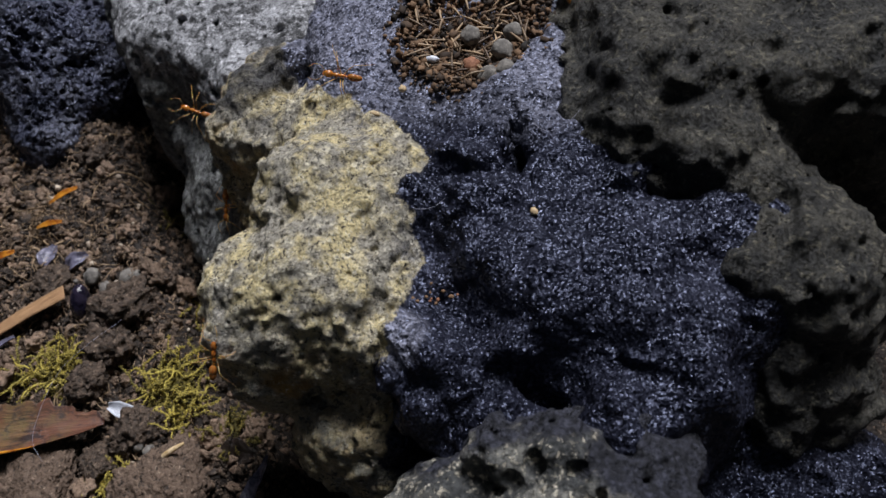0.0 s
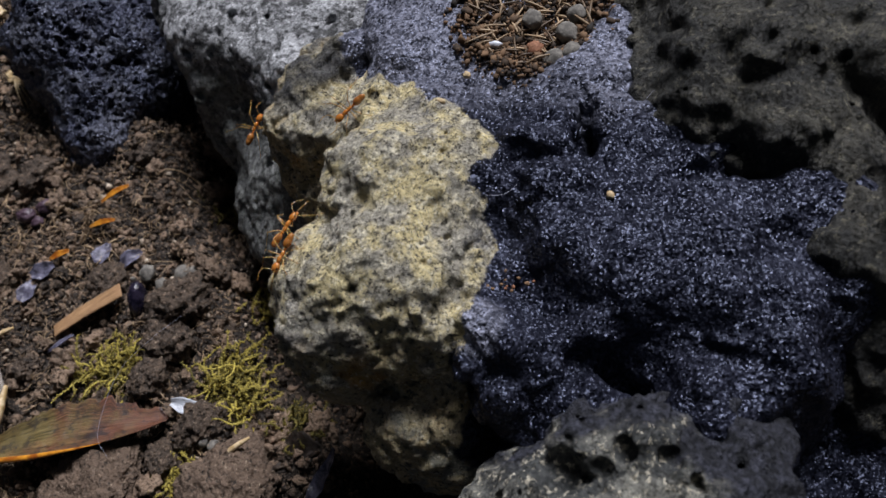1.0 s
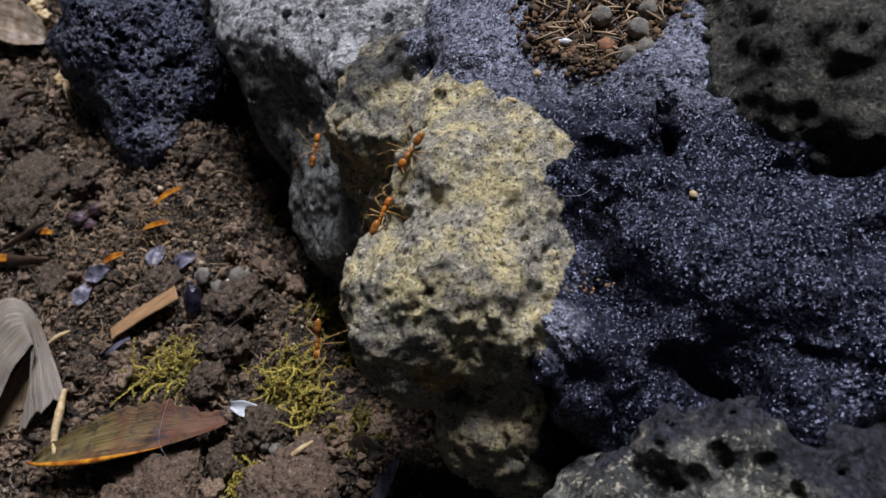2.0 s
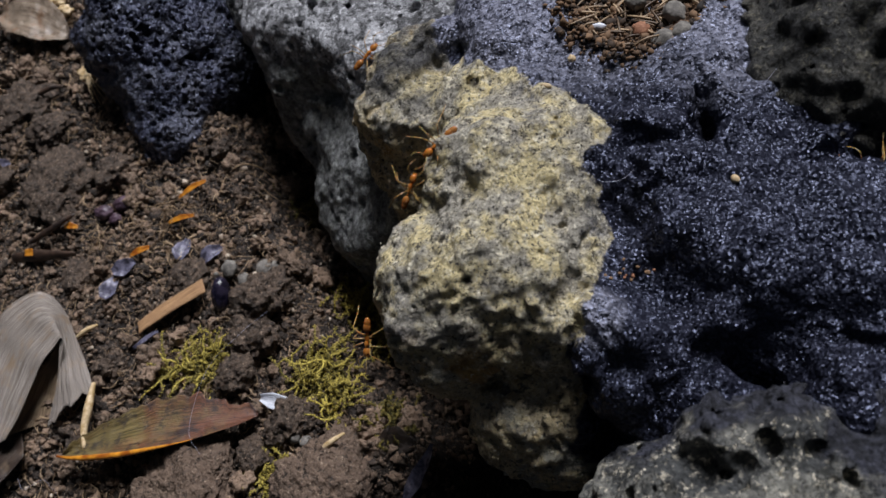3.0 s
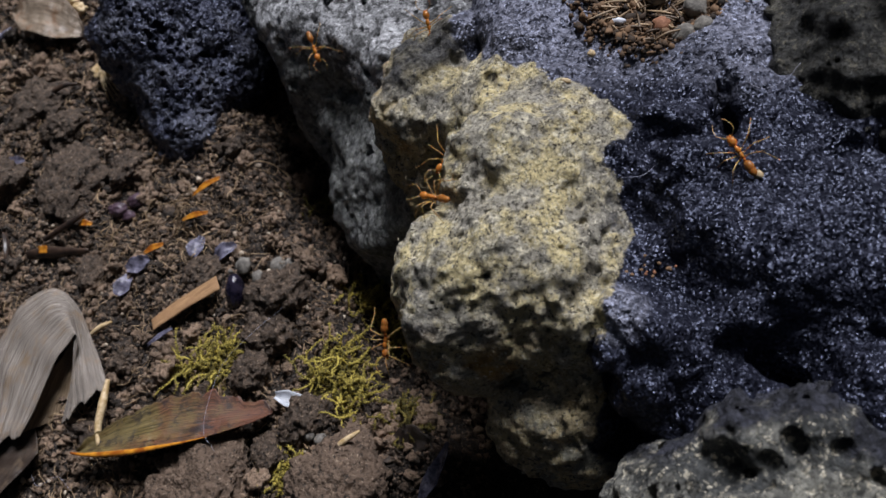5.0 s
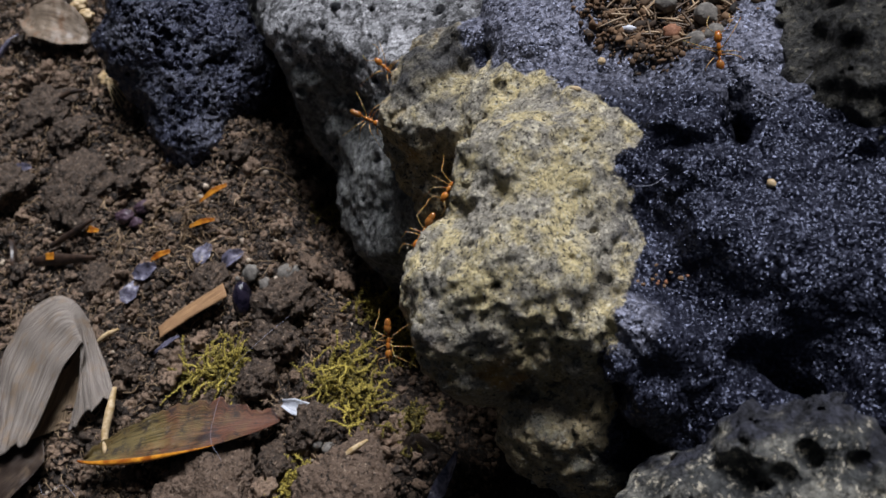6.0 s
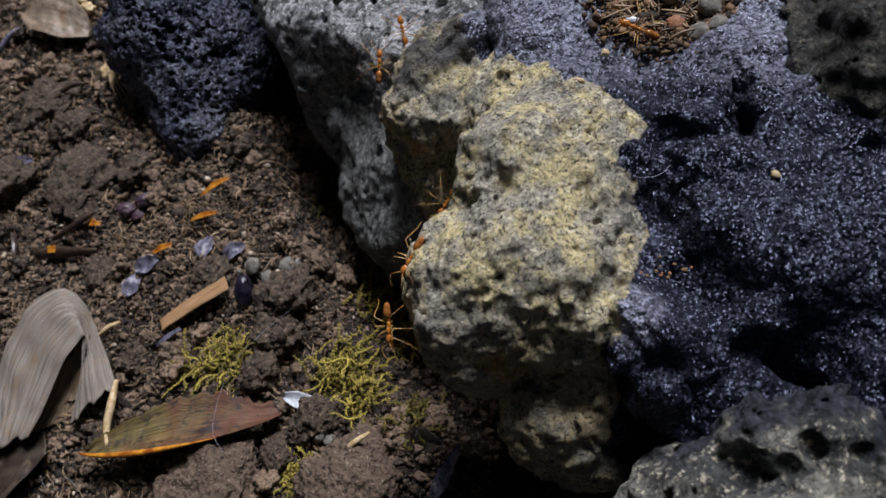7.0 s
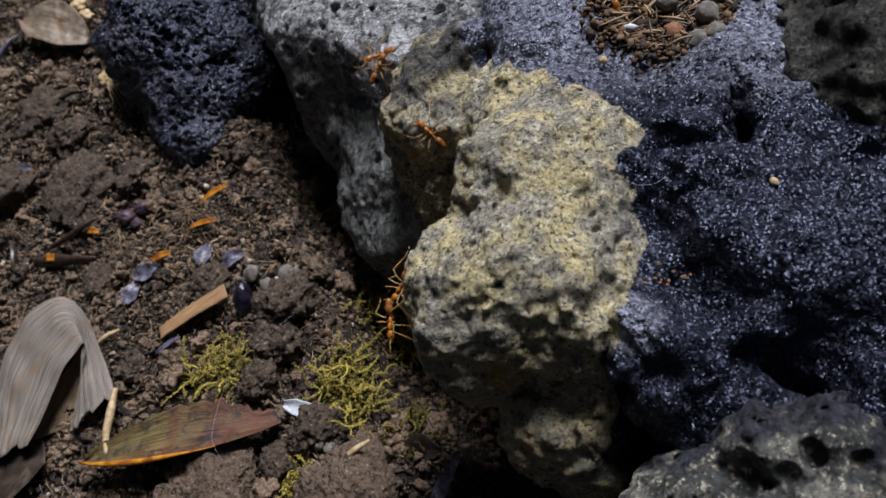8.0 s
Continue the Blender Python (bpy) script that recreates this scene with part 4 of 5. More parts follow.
def husk():
    thing = tagged(new("seed_husk"), "pale straw seed husk with thin bristles beside black rock", "husk")
    part("shell", egg((-84.8, 79.6, 2.4), (1.9, 1.3, 0.9), 4, 0.35, 4), STRAW_PLAIN, thing)
    for dx, dy, r in ((-0.6, 3.4, 0.5), (3.2, -2.0, 0.5), (1.8, -5.4, 0.28), (2.8, -5.8, 0.22), (3.4, -5.2, 0.22), (3.0, -3.8, 0.2)):
        part("bristle", tube([(-84.8, 79.6, 2.6), (-84.8 + dx * 0.5, 79.6 + dy * 0.5, 3.0), (-84.8 + dx, 79.6 + dy, 1.6)], [r, r * 0.6, r * 0.2], 6, 12), STRAW_PLAIN, thing)


husk()


def rootlets():
    rng = np.random.RandomState(11)
    pieces = []
    for k in range(430):
        near = k < 90
        x, y = (rng.normal(-68, 4.5), rng.normal(51.5, 3)) if near else (rng.uniform(-112, -44), rng.uniform(16, 104))
        a, n, step = rng.uniform(0, 6.28), rng.randint(5, 10), rng.uniform(0.35, 0.9)
        pts = []
        for i in range(n):
            pts.append((x, y, floor_z(x, y) + rng.uniform(0.25, 1.0)))
            a += rng.normal(0, 0.5 if rng.rand() < 0.7 else 0.1)
            x, y = x + math.cos(a) * step, y + math.sin(a) * step
        r = rng.uniform(0.035, 0.08) if rng.rand() < 0.85 else rng.uniform(0.09, 0.16)
        pieces.append(tube(pts, [r, r, r * 0.5], 4, n * 2))
    for k in range(6500):
        x, y, a, s = rng.uniform(-114, -42), rng.uniform(15, 106), rng.uniform(0, 6.28), 0.15 + 0.9 * rng.rand() ** 2
        z = floor_z(x, y) + rng.uniform(0.2, 0.9)
        dx, dy = math.cos(a) * s, math.sin(a) * s
        r = rng.uniform(0.025, 0.075)
        pieces.append(tube([(x - dx, y - dy, z - 0.1), (x + rng.normal(0, 0.15), y + rng.normal(0, 0.15), z + 0.15), (x + dx, y + dy, z + rng.uniform(-0.2, 0.3))], [r, r, r * 0.6], 3, 6))
    tagged(part("rootlets", joined(pieces), ROOT), "tangled pale rootlets and straw fibres in the soil", "roots", )["kind"] = "stuff"


rootlets()


def flecks():
    rng = np.random.RandomState(31)
    k = 620
    p = np.stack([rng.uniform(-114, -42, k), rng.uniform(15, 106, k), np.zeros(k)], -1).astype(np.float32)
    size = 0.16 + 0.3 * rng.rand(k) ** 2
    p[:, 2] = soil_height(p) + 0.5
    strewn("litter_flecks", p, size, 1, rng, FLECK, "small pale flecks of straw and husk on soil", "flecks", 6, 0.6)


FLECK = island_mat("flecks", (0.1, 0.06, 0.035), (0.6, 0.5, 0.38), 0.5)
flecks()


# ---- moss ----
def moss(x, y, z, spread, strands, length, seed, mat, label):
    rng = np.random.RandomState(seed)
    pieces = []
    for k in range(strands):
        a, r = rng.uniform(0, 6.28), spread * math.sqrt(rng.rand())
        px, py = x + math.cos(a) * r, y + math.sin(a) * r * 0.8
        pz = z if z > 3 else floor_z(px, py) + 0.2
        lean, n = rng.uniform(0, 6.28), 7
        pts, tilt, long_one = [(px, py, pz)], rng.uniform(0.5, 1.25), length * rng.uniform(0.5, 1.3)
        for i in range(n):
            lean += rng.normal(0, 0.55)
            tilt -= rng.uniform(0.0, 0.28)
            s = long_one / n
            q = pts[-1]
            pts.append((q[0] + math.cos(lean) * math.cos(tilt) * s, q[1] + math.sin(lean) * math.cos(tilt) * s, max(q[2] + math.sin(tilt) * s, floor_z(q[0], q[1]) + 0.3)))
        pieces.append(tube(pts, [0.08, 0.11, 0.1, 0.05], 5, 14))
        line = smooth_line(pts, 16)
        for i in range(2, 16):
            for side in (-1, 1, 0):
                d = line[i] - line[i - 1]
                d /= np.linalg.norm(d) + 1e-9
                out = np.cross(d, [0, 0, 1]) * side + rng.normal(0, 0.5, 3) + d * 0.8 + [0, 0, 0.4 * (side == 0)]
                out /= np.linalg.norm(out) + 1e-9
                w = np.cross(out, d)
                w /= np.linalg.norm(w) + 1e-9
                s = rng.uniform(0.2, 0.46)
                v = np.array([line[i] + w * 0.13, line[i] - w * 0.13, line[i] + out * s, line[i] + d * 0.12 + out * s * 0.5])
                pieces.append((v, np.array([[0, 1, 2], [0, 2, 3], [1, 3, 2], [0, 3, 1]])))
    v, t = joined(pieces)
    me = mesh_of("moss_clump", v, t)
    me.materials.append(mat)
    tagged(new("moss_clump", me), label, "moss", group="moss clumps")


moss(-60.6, 33.0, 0, 2.6, 48, 3.8, 1, MOSS, "loose tuft of yellow-green moss on the soil")
moss(-63.5, 31.5, 0, 2.2, 16, 4.6, 2, MOSS, "few straggling yellow moss strands on soil")
moss(-45.4, 30.2, 0, 3.2, 62, 4.4, 3, MOSS, "yellow-green moss clump at the foot of the rock")
moss(-43.4, 26.8, 0, 2.2, 34, 3.6, 4, MOSS, "yellow-green moss clump at the foot of the rock")
moss(-49.9, 19.7, 0, 1.7, 50, 2.6, 5, MOSS, "small tuft of yellow-green moss between clods")
moss(-44.4, 41.6, 0, 2.8, 55, 3.6, 6, MOSS, "olive moss clump in the shade of the rock")
moss(-40.5, 37.6, 0, 2.6, 55, 3.6, 7, MOSS, "olive moss clump in the shade of the rock")
moss(-51.5, 56.6, 0, 2.6, 34, 2.8, 8, MOSS_DIM, "moss clump in a gap between rocks, shade in its colour")
moss(-37.2, 24.5, 0, 2.2, 40, 3.0, 9, MOSS_DIM, "moss strands under the overhanging rock, shade in their colour")
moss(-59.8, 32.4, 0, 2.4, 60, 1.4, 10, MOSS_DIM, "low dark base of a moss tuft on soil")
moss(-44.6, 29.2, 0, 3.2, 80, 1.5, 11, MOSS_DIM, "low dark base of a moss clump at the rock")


# ---- pocket of debris on the rock ----
def pocket_z(x, y):
    q = 1 - ((x + 7.5) / 7.5) ** 2 - ((y - 55) / 9.8) ** 2
    return 27.8 - 5.5 * np.sqrt(np.clip(q, 0, 1))


def pocket():
    rng = np.random.RandomState(21)
    k = 3400
    a, r = rng.uniform(0, 2 * np.pi, k), np.sqrt(rng.rand(k)) * rng.uniform(0.85, 1.12, k)
    x, y = -7.5 + np.cos(a) * 7.5 * r, 55 + np.sin(a) * 9.8 * r
    size = 0.1 + 0.32 * rng.rand(k) ** 2.5
    z = np.minimum(pocket_z(x, y), 24.6) + rng.rand(k) * 0.7 - 0.1
    strewn("pocket_debris", np.stack([x, y, z], -1).astype(np.float32), size, 1, rng, DEBRIS, "reddish-brown crumbs and grit in a hollow of the rock", "debris", 8, 1.0)
    pieces = []
    for i in range(110):
        a, r = rng.uniform(0, 6.28), math.sqrt(rng.rand()) * 0.8
        px, py, h, s = -7.5 + math.cos(a) * 7 * r, 54.5 + math.sin(a) * 9 * r, rng.uniform(0, 6.28), rng.uniform(0.6, 1.7)
        pz = min(float(pocket_z(px, py)), 24.4) + rng.uniform(0.3, 0.9)
        dx, dy = math.cos(h) * s, math.sin(h) * s
        pieces.append(tube([(px - dx, py - dy, pz), (px, py, pz + 0.2), (px + dx, py + dy, pz + rng.uniform(-0.2, 0.4))], [0.08, 0.13, 0.05], 5, 8))
    tagged(part("pocket_fibres", joined(pieces), ROOT), "dry fibres and straw bits in a rock hollow", "fibres")["kind"] = "stuff"
    for x, y, z, r, seed in ((-4.7, 50.6, 24.3, 1.05, 3), (-4.3, 47.9, 25.0, 0.95, 5), (-5.9, 47.5, 24.6, 1.05, 7), (-7.6, 53.4, 23.8, 1.0, 9), (-3.6, 52.6, 24.4, 0.9, 13)):
        pebble("pebble", x, y, z, r * 0.95, PEBBLE, "rounded dull grey pebble among brown debris", seed, "pebbles in the rock hollow")
    pebble("red_pebble", -7.6, 49.8, 23.9, 0.8, RED, "rounded brick-red pebble among debris", 4)
    tagged(part("white_grain", egg((0, 0, 0), (0.8, 0.35, 0.35), 3, 0.15, 2), FLAKE, pose_at=mm(-11.2, 50.6, 24.4, 0, 0, -12)), "small bright white grain on dark rock", "grain")
    pebble("tan_grain", -2.7, 32.9, 25.1, 0.38, TAN, "small tan grain on the dark rock", 6)
    pebble("tan_grain", -15.9, 44.2, 25.4, 0.4, TAN, "small tan oval grain on the dark rock", 8, "", (0.6, 1.2, 0.6))
    pebble("tan_grain", -5.4, 41.6, 24.6, 0.42, TAN, "pale chip on the edge of a rock cleft", 10)
    pebble("tan_grain", -13.6, 46.9, 25.1, 0.35, TAN, "small tan grain on the dark rock", 12)
    for i in range(14):
        px, py = -11.8 + rng.normal(0, 1.0), 27.6 + rng.normal(0, 0.5)
        pebble("grit_grain", px, py, 22.4, rng.uniform(0.1, 0.24), DEBRIS if i % 3 else RED, "small orange-brown grit grain in a notch", i + 30, "grit in the notch")
    thing = tagged(new("bud_scale"), "glossy amber bud scale caught on the rock", "litter")
    part("body", tube([(1.0, 56.6, 25.6), (1.4, 55.0, 26.4), (2.0, 53.2, 26.0)], [0.25, 0.6, 0.5, 0.2], 9, 20), AMBER, thing)
    part("bristle", tube([(1.6, 54.2, 26.4), (2.4, 52.6, 26.6), (3.2, 51.4, 26.0)], [0.12, 0.08, 0.04], 5, 10), STRAW_PLAIN, thing)


pocket()


def thread(pts, label):
    tagged(part("silk_thread", tube(pts, [0.012, 0.017, 0.012], 5, 30), THREAD), label, "thread")


thread([(-50.6, 36.8, 4.0), (-53.5, 33.4, 5.2), (-57.0, 30.2, 4.4), (-58.6, 24.2, 3.6), (-57.2, 21.4, 3.0)], "fine pale thread lying across moss and soil")
thread([(-13.0, 35.2, 24.7), (-12.2, 34.3, 25.0), (-10.8, 34.2, 25.1), (-9.8, 35.0, 25.0)], "fine pale hair lying on the dark rock")
thread([(-2.4, 41.0, 25.8), (-1.2, 39.9, 25.9), (0.4, 40.2, 26.2), (1.6, 41.2, 26.6)], "fine pale hair at the rock cleft")
thread([(-80, 20.4, 2.4), (-78.4, 19.0, 2.9), (-76.2, 19.9, 2.9), (-74.5, 18.4, 2.2)], "fine pale thread lying on the soil")

# ---- ants ----
def ant_mat(name, base, rough):
    n = Nodes(name)
    f = n.noise(0.5, 3)
    n.b.inputs["Subsurface Weight"].default_value = 0.5
    n.b.inputs["Subsurface Radius"].default_value = (0.0006, 0.0003, 0.0001)
    return n.done(n.mix(f, tuple(c * 0.75 for c in base), tuple(c * 1.15 for c in base)), rough, n.bump(n.noise(0.12, 2), 0.01, 0.5))


ANT_BODY = ant_mat("ant_body", (0.52, 0.19, 0.035), 0.2)
ANT_TAIL = ant_mat("ant_gaster", (0.34, 0.13, 0.03), 0.15)
ANT_LEG = ant_mat("ant_leg", (0.54, 0.34, 0.13), 0.25)
ANT_EYE = plain_mat("ant_eye", (0.01, 0.008, 0.008), (0.02, 0.015, 0.012), 0.2)
HIPS = [(side * 0.17, y, -0.1) for side in (-1, 1) for y in (0.42, 0.12, -0.16)]


def ant_meshes():
    made = {}
    def keep(name, arrays, mat):
        me = mesh_of(name, *arrays)
        me.materials.append(mat)
        made[name] = me
    keep("head", joined([egg((0, 1.2, 0.05), (0.34, 0.44, 0.28), 3), egg((0.1, 1.62, -0.06), (0.1, 0.16, 0.07), 2), egg((-0.1, 1.62, -0.06), (0.1, 0.16, 0.07), 2)]), ANT_BODY)
    keep("thorax", joined([egg((0, 0.48, 0.08), (0.19, 0.36, 0.2), 3), egg((0, 0.02, 0.02), (0.16, 0.34, 0.17), 3), egg((0, 0.8, 0.05), (0.12, 0.14, 0.11), 2)]), ANT_BODY)
    keep("petiole", egg((0, -0.42, 0.0), (0.1, 0.16, 0.15), 2), ANT_BODY)
    keep("gaster", joined([egg((0, -1.02, 0.08), (0.34, 0.5, 0.32), 3), egg((0, -1.38, 0.05), (0.3, 0.5, 0.28), 3)]), ANT_TAIL)
    keep("eye", egg((0, 0, 0), (0.06, 0.1, 0.09), 2), ANT_EYE)
    for side, tag in ((-1, "L"), (1, "R")):
        keep("antenna" + tag, joined([tube([(0, 0, 0), (side * 0.35, 0.2, 0.3), (side * 0.62, 0.45, 0.42)], [0.036, 0.03], 6, 8),
                                      tube([(side * 0.62, 0.45, 0.42), (side * 0.66, 0.95, 0.3), (side * 0.5, 1.5, 0.02)], [0.026, 0.032, 0.02], 6, 10)]), ANT_LEG)
        for k, reach in enumerate((0.9, 0.1, -1.0)):
            knee, ankle, foot = (side * 1.0, reach * 0.6, 0.72), (side * 1.8, reach * 1.5, -0.42), (side * 2.2, reach * 1.95, -0.78)
            keep("leg" + tag + str(k), joined([tube([(0, 0, 0), (side * 0.16, reach * 0.06, -0.06)], [0.09, 0.06], 6), tube([(side * 0.16, reach * 0.06, -0.06), (side * 0.45, reach * 0.2, 0.34), knee], [0.04, 0.052, 0.032], 6, 8),
                                               tube([knee, ankle], [0.03, 0.036, 0.022], 6, 6), tube([ankle, foot], [0.03, 0.02], 5, 4)]), ANT_LEG)
    return made


ANT = ant_meshes()


def ant():
    thing = tagged(new("ant"), "orange-brown ant with long thin pale legs, walking", "ant", group="ants")
    def put(name, mesh, at, parent):
        ob = new(name, ANT[mesh])
        ob.parent, ob.location = parent, [c * MM for c in at]
        return ob
    head = put("head", "head", (0, 0, 0), thing)
    put("eye", "eye", (-0.27, 1.28, 0.14), head)
    put("eye", "eye", (0.27, 1.28, 0.14), head)
    put("thorax", "thorax", (0, 0, 0), thing)
    put("petiole", "petiole", (0, 0, 0), thing)
    tagged(put("gaster", "gaster", (0, 0, 0), thing), "darker shiny brown gaster")
    feelers = [put("antenna", "antenna" + tag, (side * 0.12, 1.5, 0.12), thing) for side, tag in ((-1, "L"), (1, "R"))]
    legs = [put("leg", "leg" + ("L" if i < 3 else "R") + str(i % 3), hip, thing) for i, hip in enumerate(HIPS)]
    return thing, legs, feelers


def run(rows):
    """An ant along rows of seconds, millimetres and degrees; its legs swing while it walks."""
    thing, legs, feelers = ant()
    walk(thing, [(t, mm(*p)) for t, *p in rows])
    ts = [r[0] for r in rows]
    pos = np.array([r[1:4] for r in rows])
    times = np.arange(0, 8.01, 0.1)
    path = np.stack([np.interp(times, ts, pos[:, i]) for i in range(3)], -1)
    pace = np.linalg.norm(np.gradient(path, axis=0), axis=1) / 0.1
    swing = np.clip(pace / 6, 0.06, 1) * 20
    phase = np.cumsum(np.clip(pace / 6, 0.2, 1)) * 2.1
    for i, leg in enumerate(legs):
        side, odd = (-1 if i < 3 else 1), (i % 3 + i // 3) % 2
        walk(leg, [(t, mm(*HIPS[i], 0, side * max(0, math.cos(f + odd * math.pi)) * s * 0.5, side * math.sin(f + odd * math.pi) * s)) for t, s, f in zip(times, swing, phase)])
    for i, feeler in enumerate(feelers):
        side = (-1, 1)[i]
        walk(feeler, [(t, mm(side * 0.12, 1.5, 0.12, 12 * math.sin(t * 5 + i * 2), 0, 14 * math.sin(t * 3.7 + i * 1.7))) for t in times[::2]])


def motions():
    run([(0, -19, 48.4, 26.1, 17, -29, 73), (0.3, -20.7, 47.8, 25.9, 3, -33, 95), (0.6, -21, 46.4, 26, 1, -31, 105), (0.9, -23.7, 45.4, 25.2, -16, -27, 124), (1.2, -24.9, 45.3, 24.3, -20, -23, 137), (1.5, -24.3, 42.1, 26.3, -21, -19, 142),
         (1.8, -24, 39.3, 27.5, -31, -20, 143), (2.1, -24, 38.5, 28, -18, -16, 140), (3.3, -25, 39.4, 26.5, -16, -29, 122), (3.5, -25.1, 40.2, 26.2, -13, -27, 117), (3.9, -25.9, 40.6, 25, -10, -29, 101), (4.2, -28, 43.7, 21.8, -3, -40, 92),
         (4.5, -27.2, 41, 22.7, -38, -17, 149), (4.7, -26.6, 40.3, 23.3, -24, -18, 143), (5.8, -27.5, 39.7, 21.1, -19, -15, 146), (6.4, -28.9, 41.4, 17.7, -28, -14, 145), (7, -29.8, 40.7, 15.3, -30, -29, 149), (7.4, -29.4, 41.1, 16.4, -8, -34, 121),
         (7.6, -28.7, 41.9, 17.7, -18, -36, 116), (7.8, -28.8, 42.9, 18.8, 24, -35, 48), (8, -29.7, 45.3, 21.1, 36, -26, 30)])
    run([(0, -38.2, 54.3, 17, 24, -20, 66), (0.3, -37.5, 53.6, 17, 30, -8, 41), (0.6, -36.9, 52.8, 17, 24, 19, -8), (0.9, -37.6, 51.8, 17, 18, 24, -25), (1.2, -37.6, 49.7, 17, 21, 20, -15), (1.5, -37.5, 49.1, 17, 22, 19, -12),
         (1.8, -37.4, 48.4, 17, 21, 20, -16), (2.1, -37.3, 48.8, 17, 23, 17, -9), (3.3, -34.2, 59.8, 18, 5, 31, -62), (3.5, -33.5, 59.7, 18, 1, 31, -71), (3.9, -31.1, 61.9, 18, 11, 30, -55), (4.2, -30.1, 63.2, 18, 14, 29, -50),
         (4.5, -28.5, 63.7, 18, 19, 26, -40), (5.2, -29.3, 53.6, 23, 30, -6, 25), (5.8, -33.1, 52, 22.2, 27, -14, 44), (6.1, -35.6, 58.8, 17.2, 30, -8, 32), (6.4, -35.1, 60, 17.8, 23, 22, -24), (6.7, -33.9, 61.9, 17.8, 21, 24, -31),
         (7, -34.1, 60.9, 17.8, 31, 4, 9), (7.1, -34.7, 60.5, 17.8, 24, -21, 55), (7.2, -35.2, 60.3, 17.8, -1, -31, 109), (7.4, -35.8, 59.8, 17.7, -5, -31, 118), (7.6, -36.1, 59.8, 17.6, -1, -31, 109), (8, -36.7, 59.8, 17.2, 2, -31, 105)])
    run([(0, -46.2, 75.7, 16.4, -43, -18, -170), (4.2, -46.2, 75.7, 16.4, -43, -18, -170), (4.7, -44.4, 66, 17.8, -30, -9, -166), (5.3, -41.9, 58.2, 16.2, -31, 4, -155), (5.8, -37.6, 51, 17.2, -30, 8, -126), (6.1, -37.4, 51.5, 17.8, -19, 28, -122),
         (6.4, -37.7, 52.7, 17.1, 0, 29, -63), (6.7, -37.1, 51.7, 18, 19, 25, -41), (7, -37.1, 58.1, 16.4, 30, 19, 0), (7.2, -37, 58.7, 16.3, 26, 19, -5), (7.4, -37.2, 58.6, 16.3, 25, 16, -9), (7.6, -36.9, 58.5, 16.3, 31, 17, -6),
         (8, -37, 58.5, 16.7, 27, 25, -23)])
    run([(0, -29.4, 23.7, 22.1, 40, 0, -17), (0.2, -32, 25.6, 20.5, 23, -36, 9), (0.4, -32.5, 26.7, 21.5, 22, -31, 0), (0.6, -31.9, 28.9, 22.5, 21, -27, -13), (0.8, -30.2, 32.3, 24, 12, -20, -34), (1, -29.5, 33.7, 24.6, 5, -19, -36),
         (1.2, -33.8, 42.6, 13, 52, -2, -28), (1.4, -31.7, 41.7, 14.8, 48, 5, -16), (1.6, -31.7, 41.8, 14.8, 47, 9, -20), (1.8, -27, 34.6, 25.4, 9, -19, -31), (2, -27.2, 34.7, 25.1, 11, -20, -35), (2.2, -25.8, 35, 26.5, 16, -14, -32),
         (3.3, -31.6, 41.5, 14.6, 46, 17, -27), (3.5, -32, 41.2, 13.5, 50, 19, -30), (3.9, -31.6, 41.1, 13.8, 51, 13, -21), (4.2, -30.5, 41.6, 15.4, 47, 14, -19), (4.7, -26.8, 34.1, 25.7, 8, -16, -34), (4.9, -27.2, 34.7, 25.2, -10, -23, 23),
         (5.1, -27.3, 34.9, 25, -25, 1, 91), (5.5, -31.2, 41.2, 14.3, -38, -35, 135), (5.8, -32.1, 41, 12.7, -49, -26, 144), (6.1, -29.1, 32, 25, -15, 15, 136), (6.4, -29.4, 31.3, 24.9, -19, 12, 133), (6.7, -30.4, 30.9, 23.9, -25, 12, 127),
         (7, -30.4, 30.4, 23.9, -26, 12, 131), (7.2, -31.7, 31.1, 22.1, -30, 19, 129), (7.4, -31.9, 30.6, 21.9, -33, 17, 127), (7.6, -32, 30.4, 21.6, -34, 18, 130), (8, -32, 30, 21.4, -36, 14, 125)])
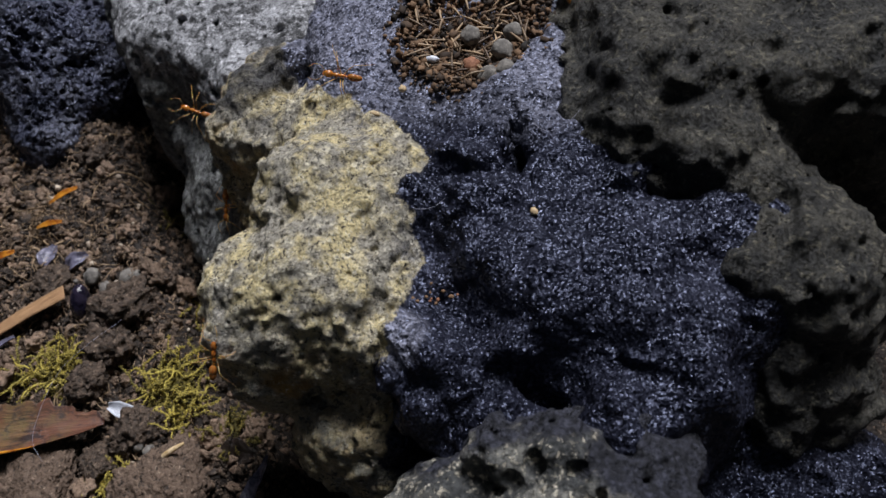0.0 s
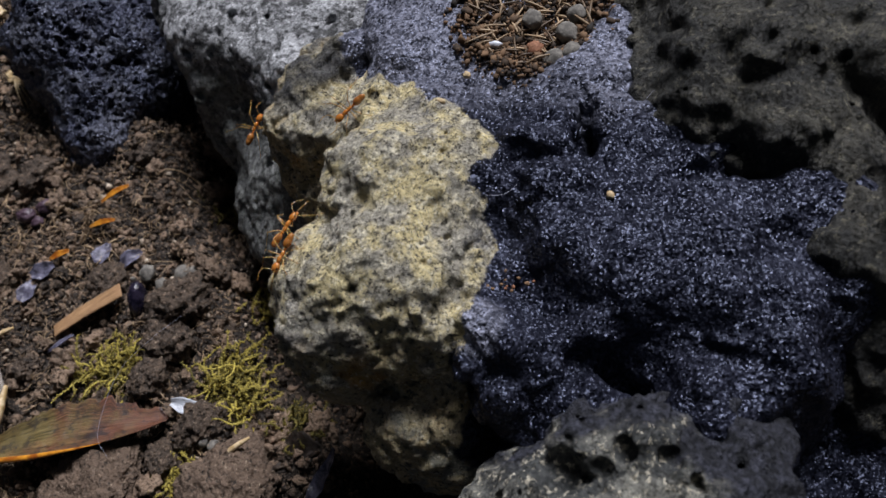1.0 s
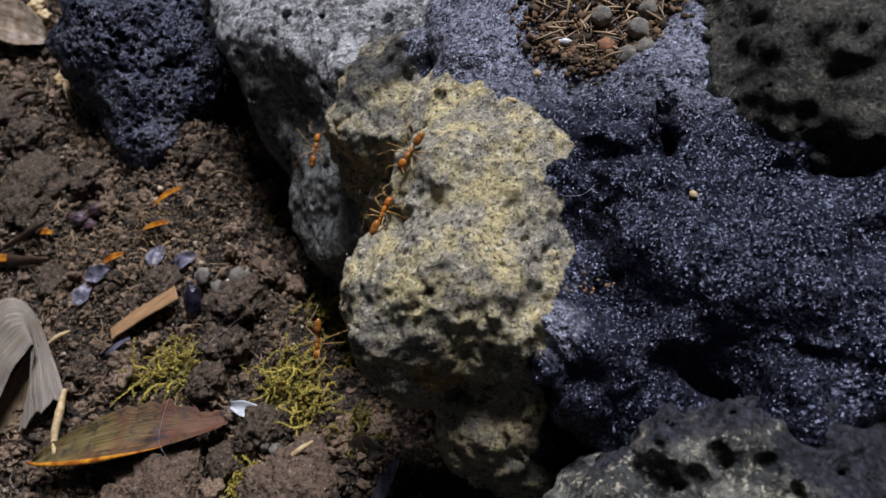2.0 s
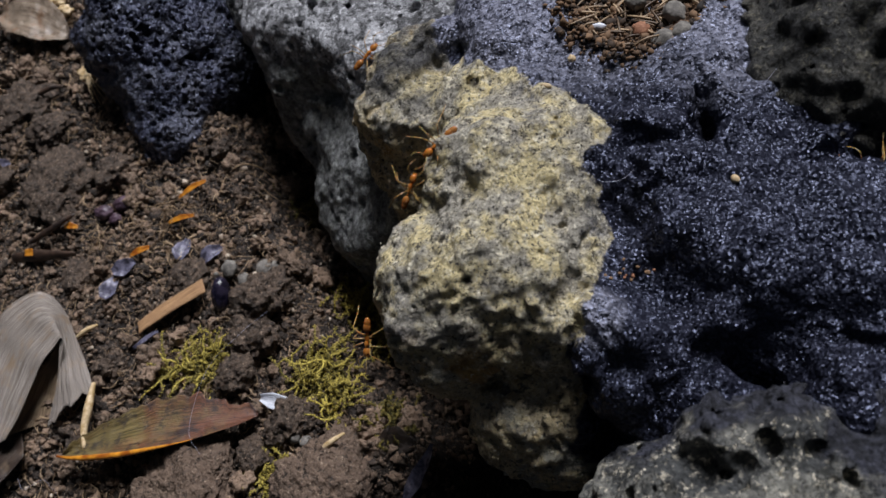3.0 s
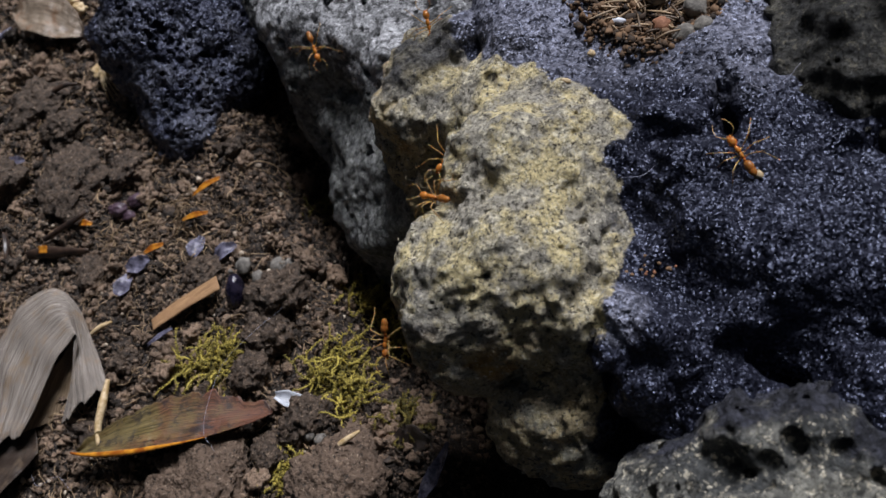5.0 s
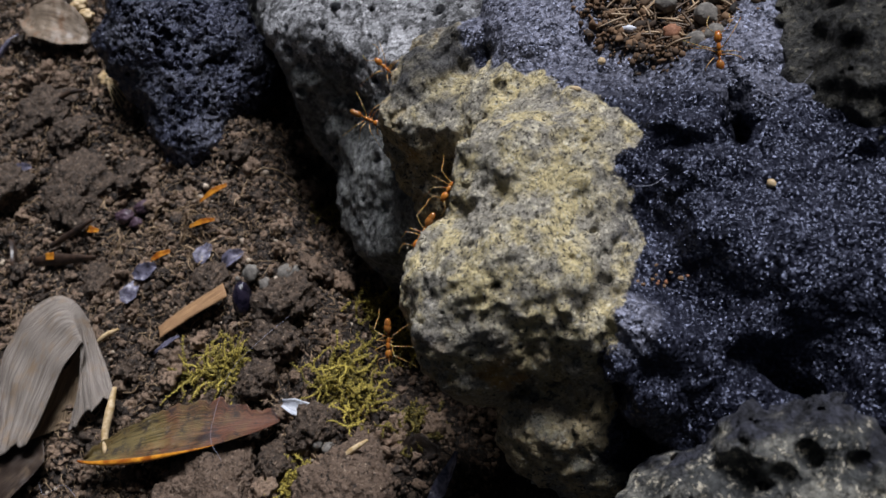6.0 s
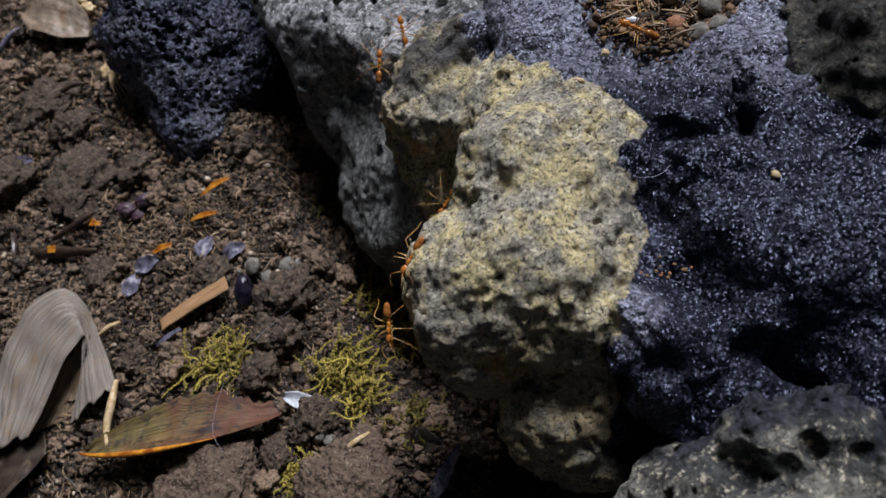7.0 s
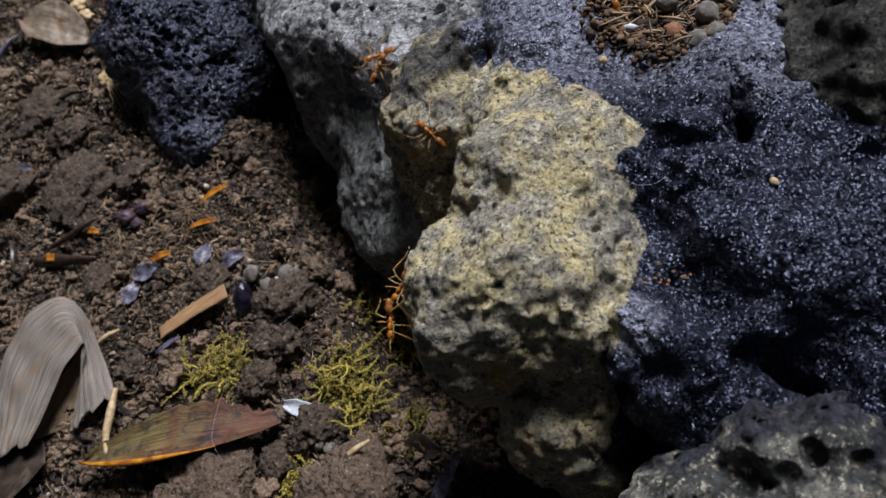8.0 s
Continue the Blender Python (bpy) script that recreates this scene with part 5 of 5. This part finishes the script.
    run([(0, -35.2, 44.5, 13.1, -47, 14, 150), (0.2, -28.4, 33.9, 24.6, 0, 17, 151), (0.4, -27.7, 31.2, 26.4, -9, 8, 149), (0.6, -27.9, 31.2, 26.2, -12, 4, 132), (0.8, -27.1, 31.1, 26.7, -10, 2, 128), (1, -29.3, 31, 25.1, -15, 12, 146),
         (1.2, -30.4, 32.4, 23.9, -14, 20, 141), (1.4, -31.6, 30.2, 22.5, -29, 17, 136), (1.6, -32.8, 28.7, 22, -34, 14, 134), (1.8, -33.1, 27.6, 21.3, -35, 18, 143), (2, -33.9, 26, 20.7, -39, 20, 149), (2.2, -33, 25.7, 19.7, -43, 18, 147),
         (5.8, -33, 25.3, 19.2, -45, 22, 150), (6.1, -33.5, 26.6, 20.1, -38, 26, 151), (6.4, -33.1, 27.9, 20.7, -33, 27, 150), (6.7, -33.5, 26.5, 20, -34, 32, 161), (7, -33.5, 26.5, 20, -35, 31, 158), (7.4, -33.9, 26.8, 20.4, -37, 25, 149),
         (7.6, -33.6, 26.7, 20.2, -37, 27, 152), (8, -33.2, 27.4, 20.4, -31, 32, 159)])
    run([(0, 10.2, 33.2, 21.5, 18, -29, 40), (2.7, 10.2, 33.2, 21.5, 18, -29, 40), (3.3, 2.2, 31.4, 26.2, 18, -29, 40), (3.5, 0.7, 32.8, 26.1, 9, -27, 35), (3.7, -0.5, 32.7, 26.2, 6, -24, 59), (3.9, -2.2, 32.7, 26.1, -2, -26, 79),
         (4.1, -3.1, 32, 25.9, -16, -18, 108), (4.3, -4.6, 30.6, 26.3, -8, -23, 98), (4.5, -4, 31.2, 26.1, -1, -22, 83), (4.7, -3.5, 32.4, 25.9, 0, -25, 46), (5.3, -4.2, 36.4, 26, 26, -10, 14), (5.8, -4.6, 42.3, 25.4, 28, -7, -6),
         (6, -4.5, 45, 25.9, 32, -4, -5), (6.2, -4.6, 46.1, 26.3, 33, 1, 6), (6.4, -5.5, 46.8, 26.2, 20, -23, 42), (6.6, -6.9, 47.2, 25.9, 8, -26, 55), (6.8, -8.7, 47.4, 25.4, 12, -40, 69), (7, -10.7, 48.3, 25.7, 22, -27, 53),
         (7.2, -11.5, 50.2, 25.3, 42, -21, 34), (7.5, -12.1, 54.2, 25, 34, -2, 8), (8, -12.1, 54.2, 25, 34, -2, 8)])


motions()
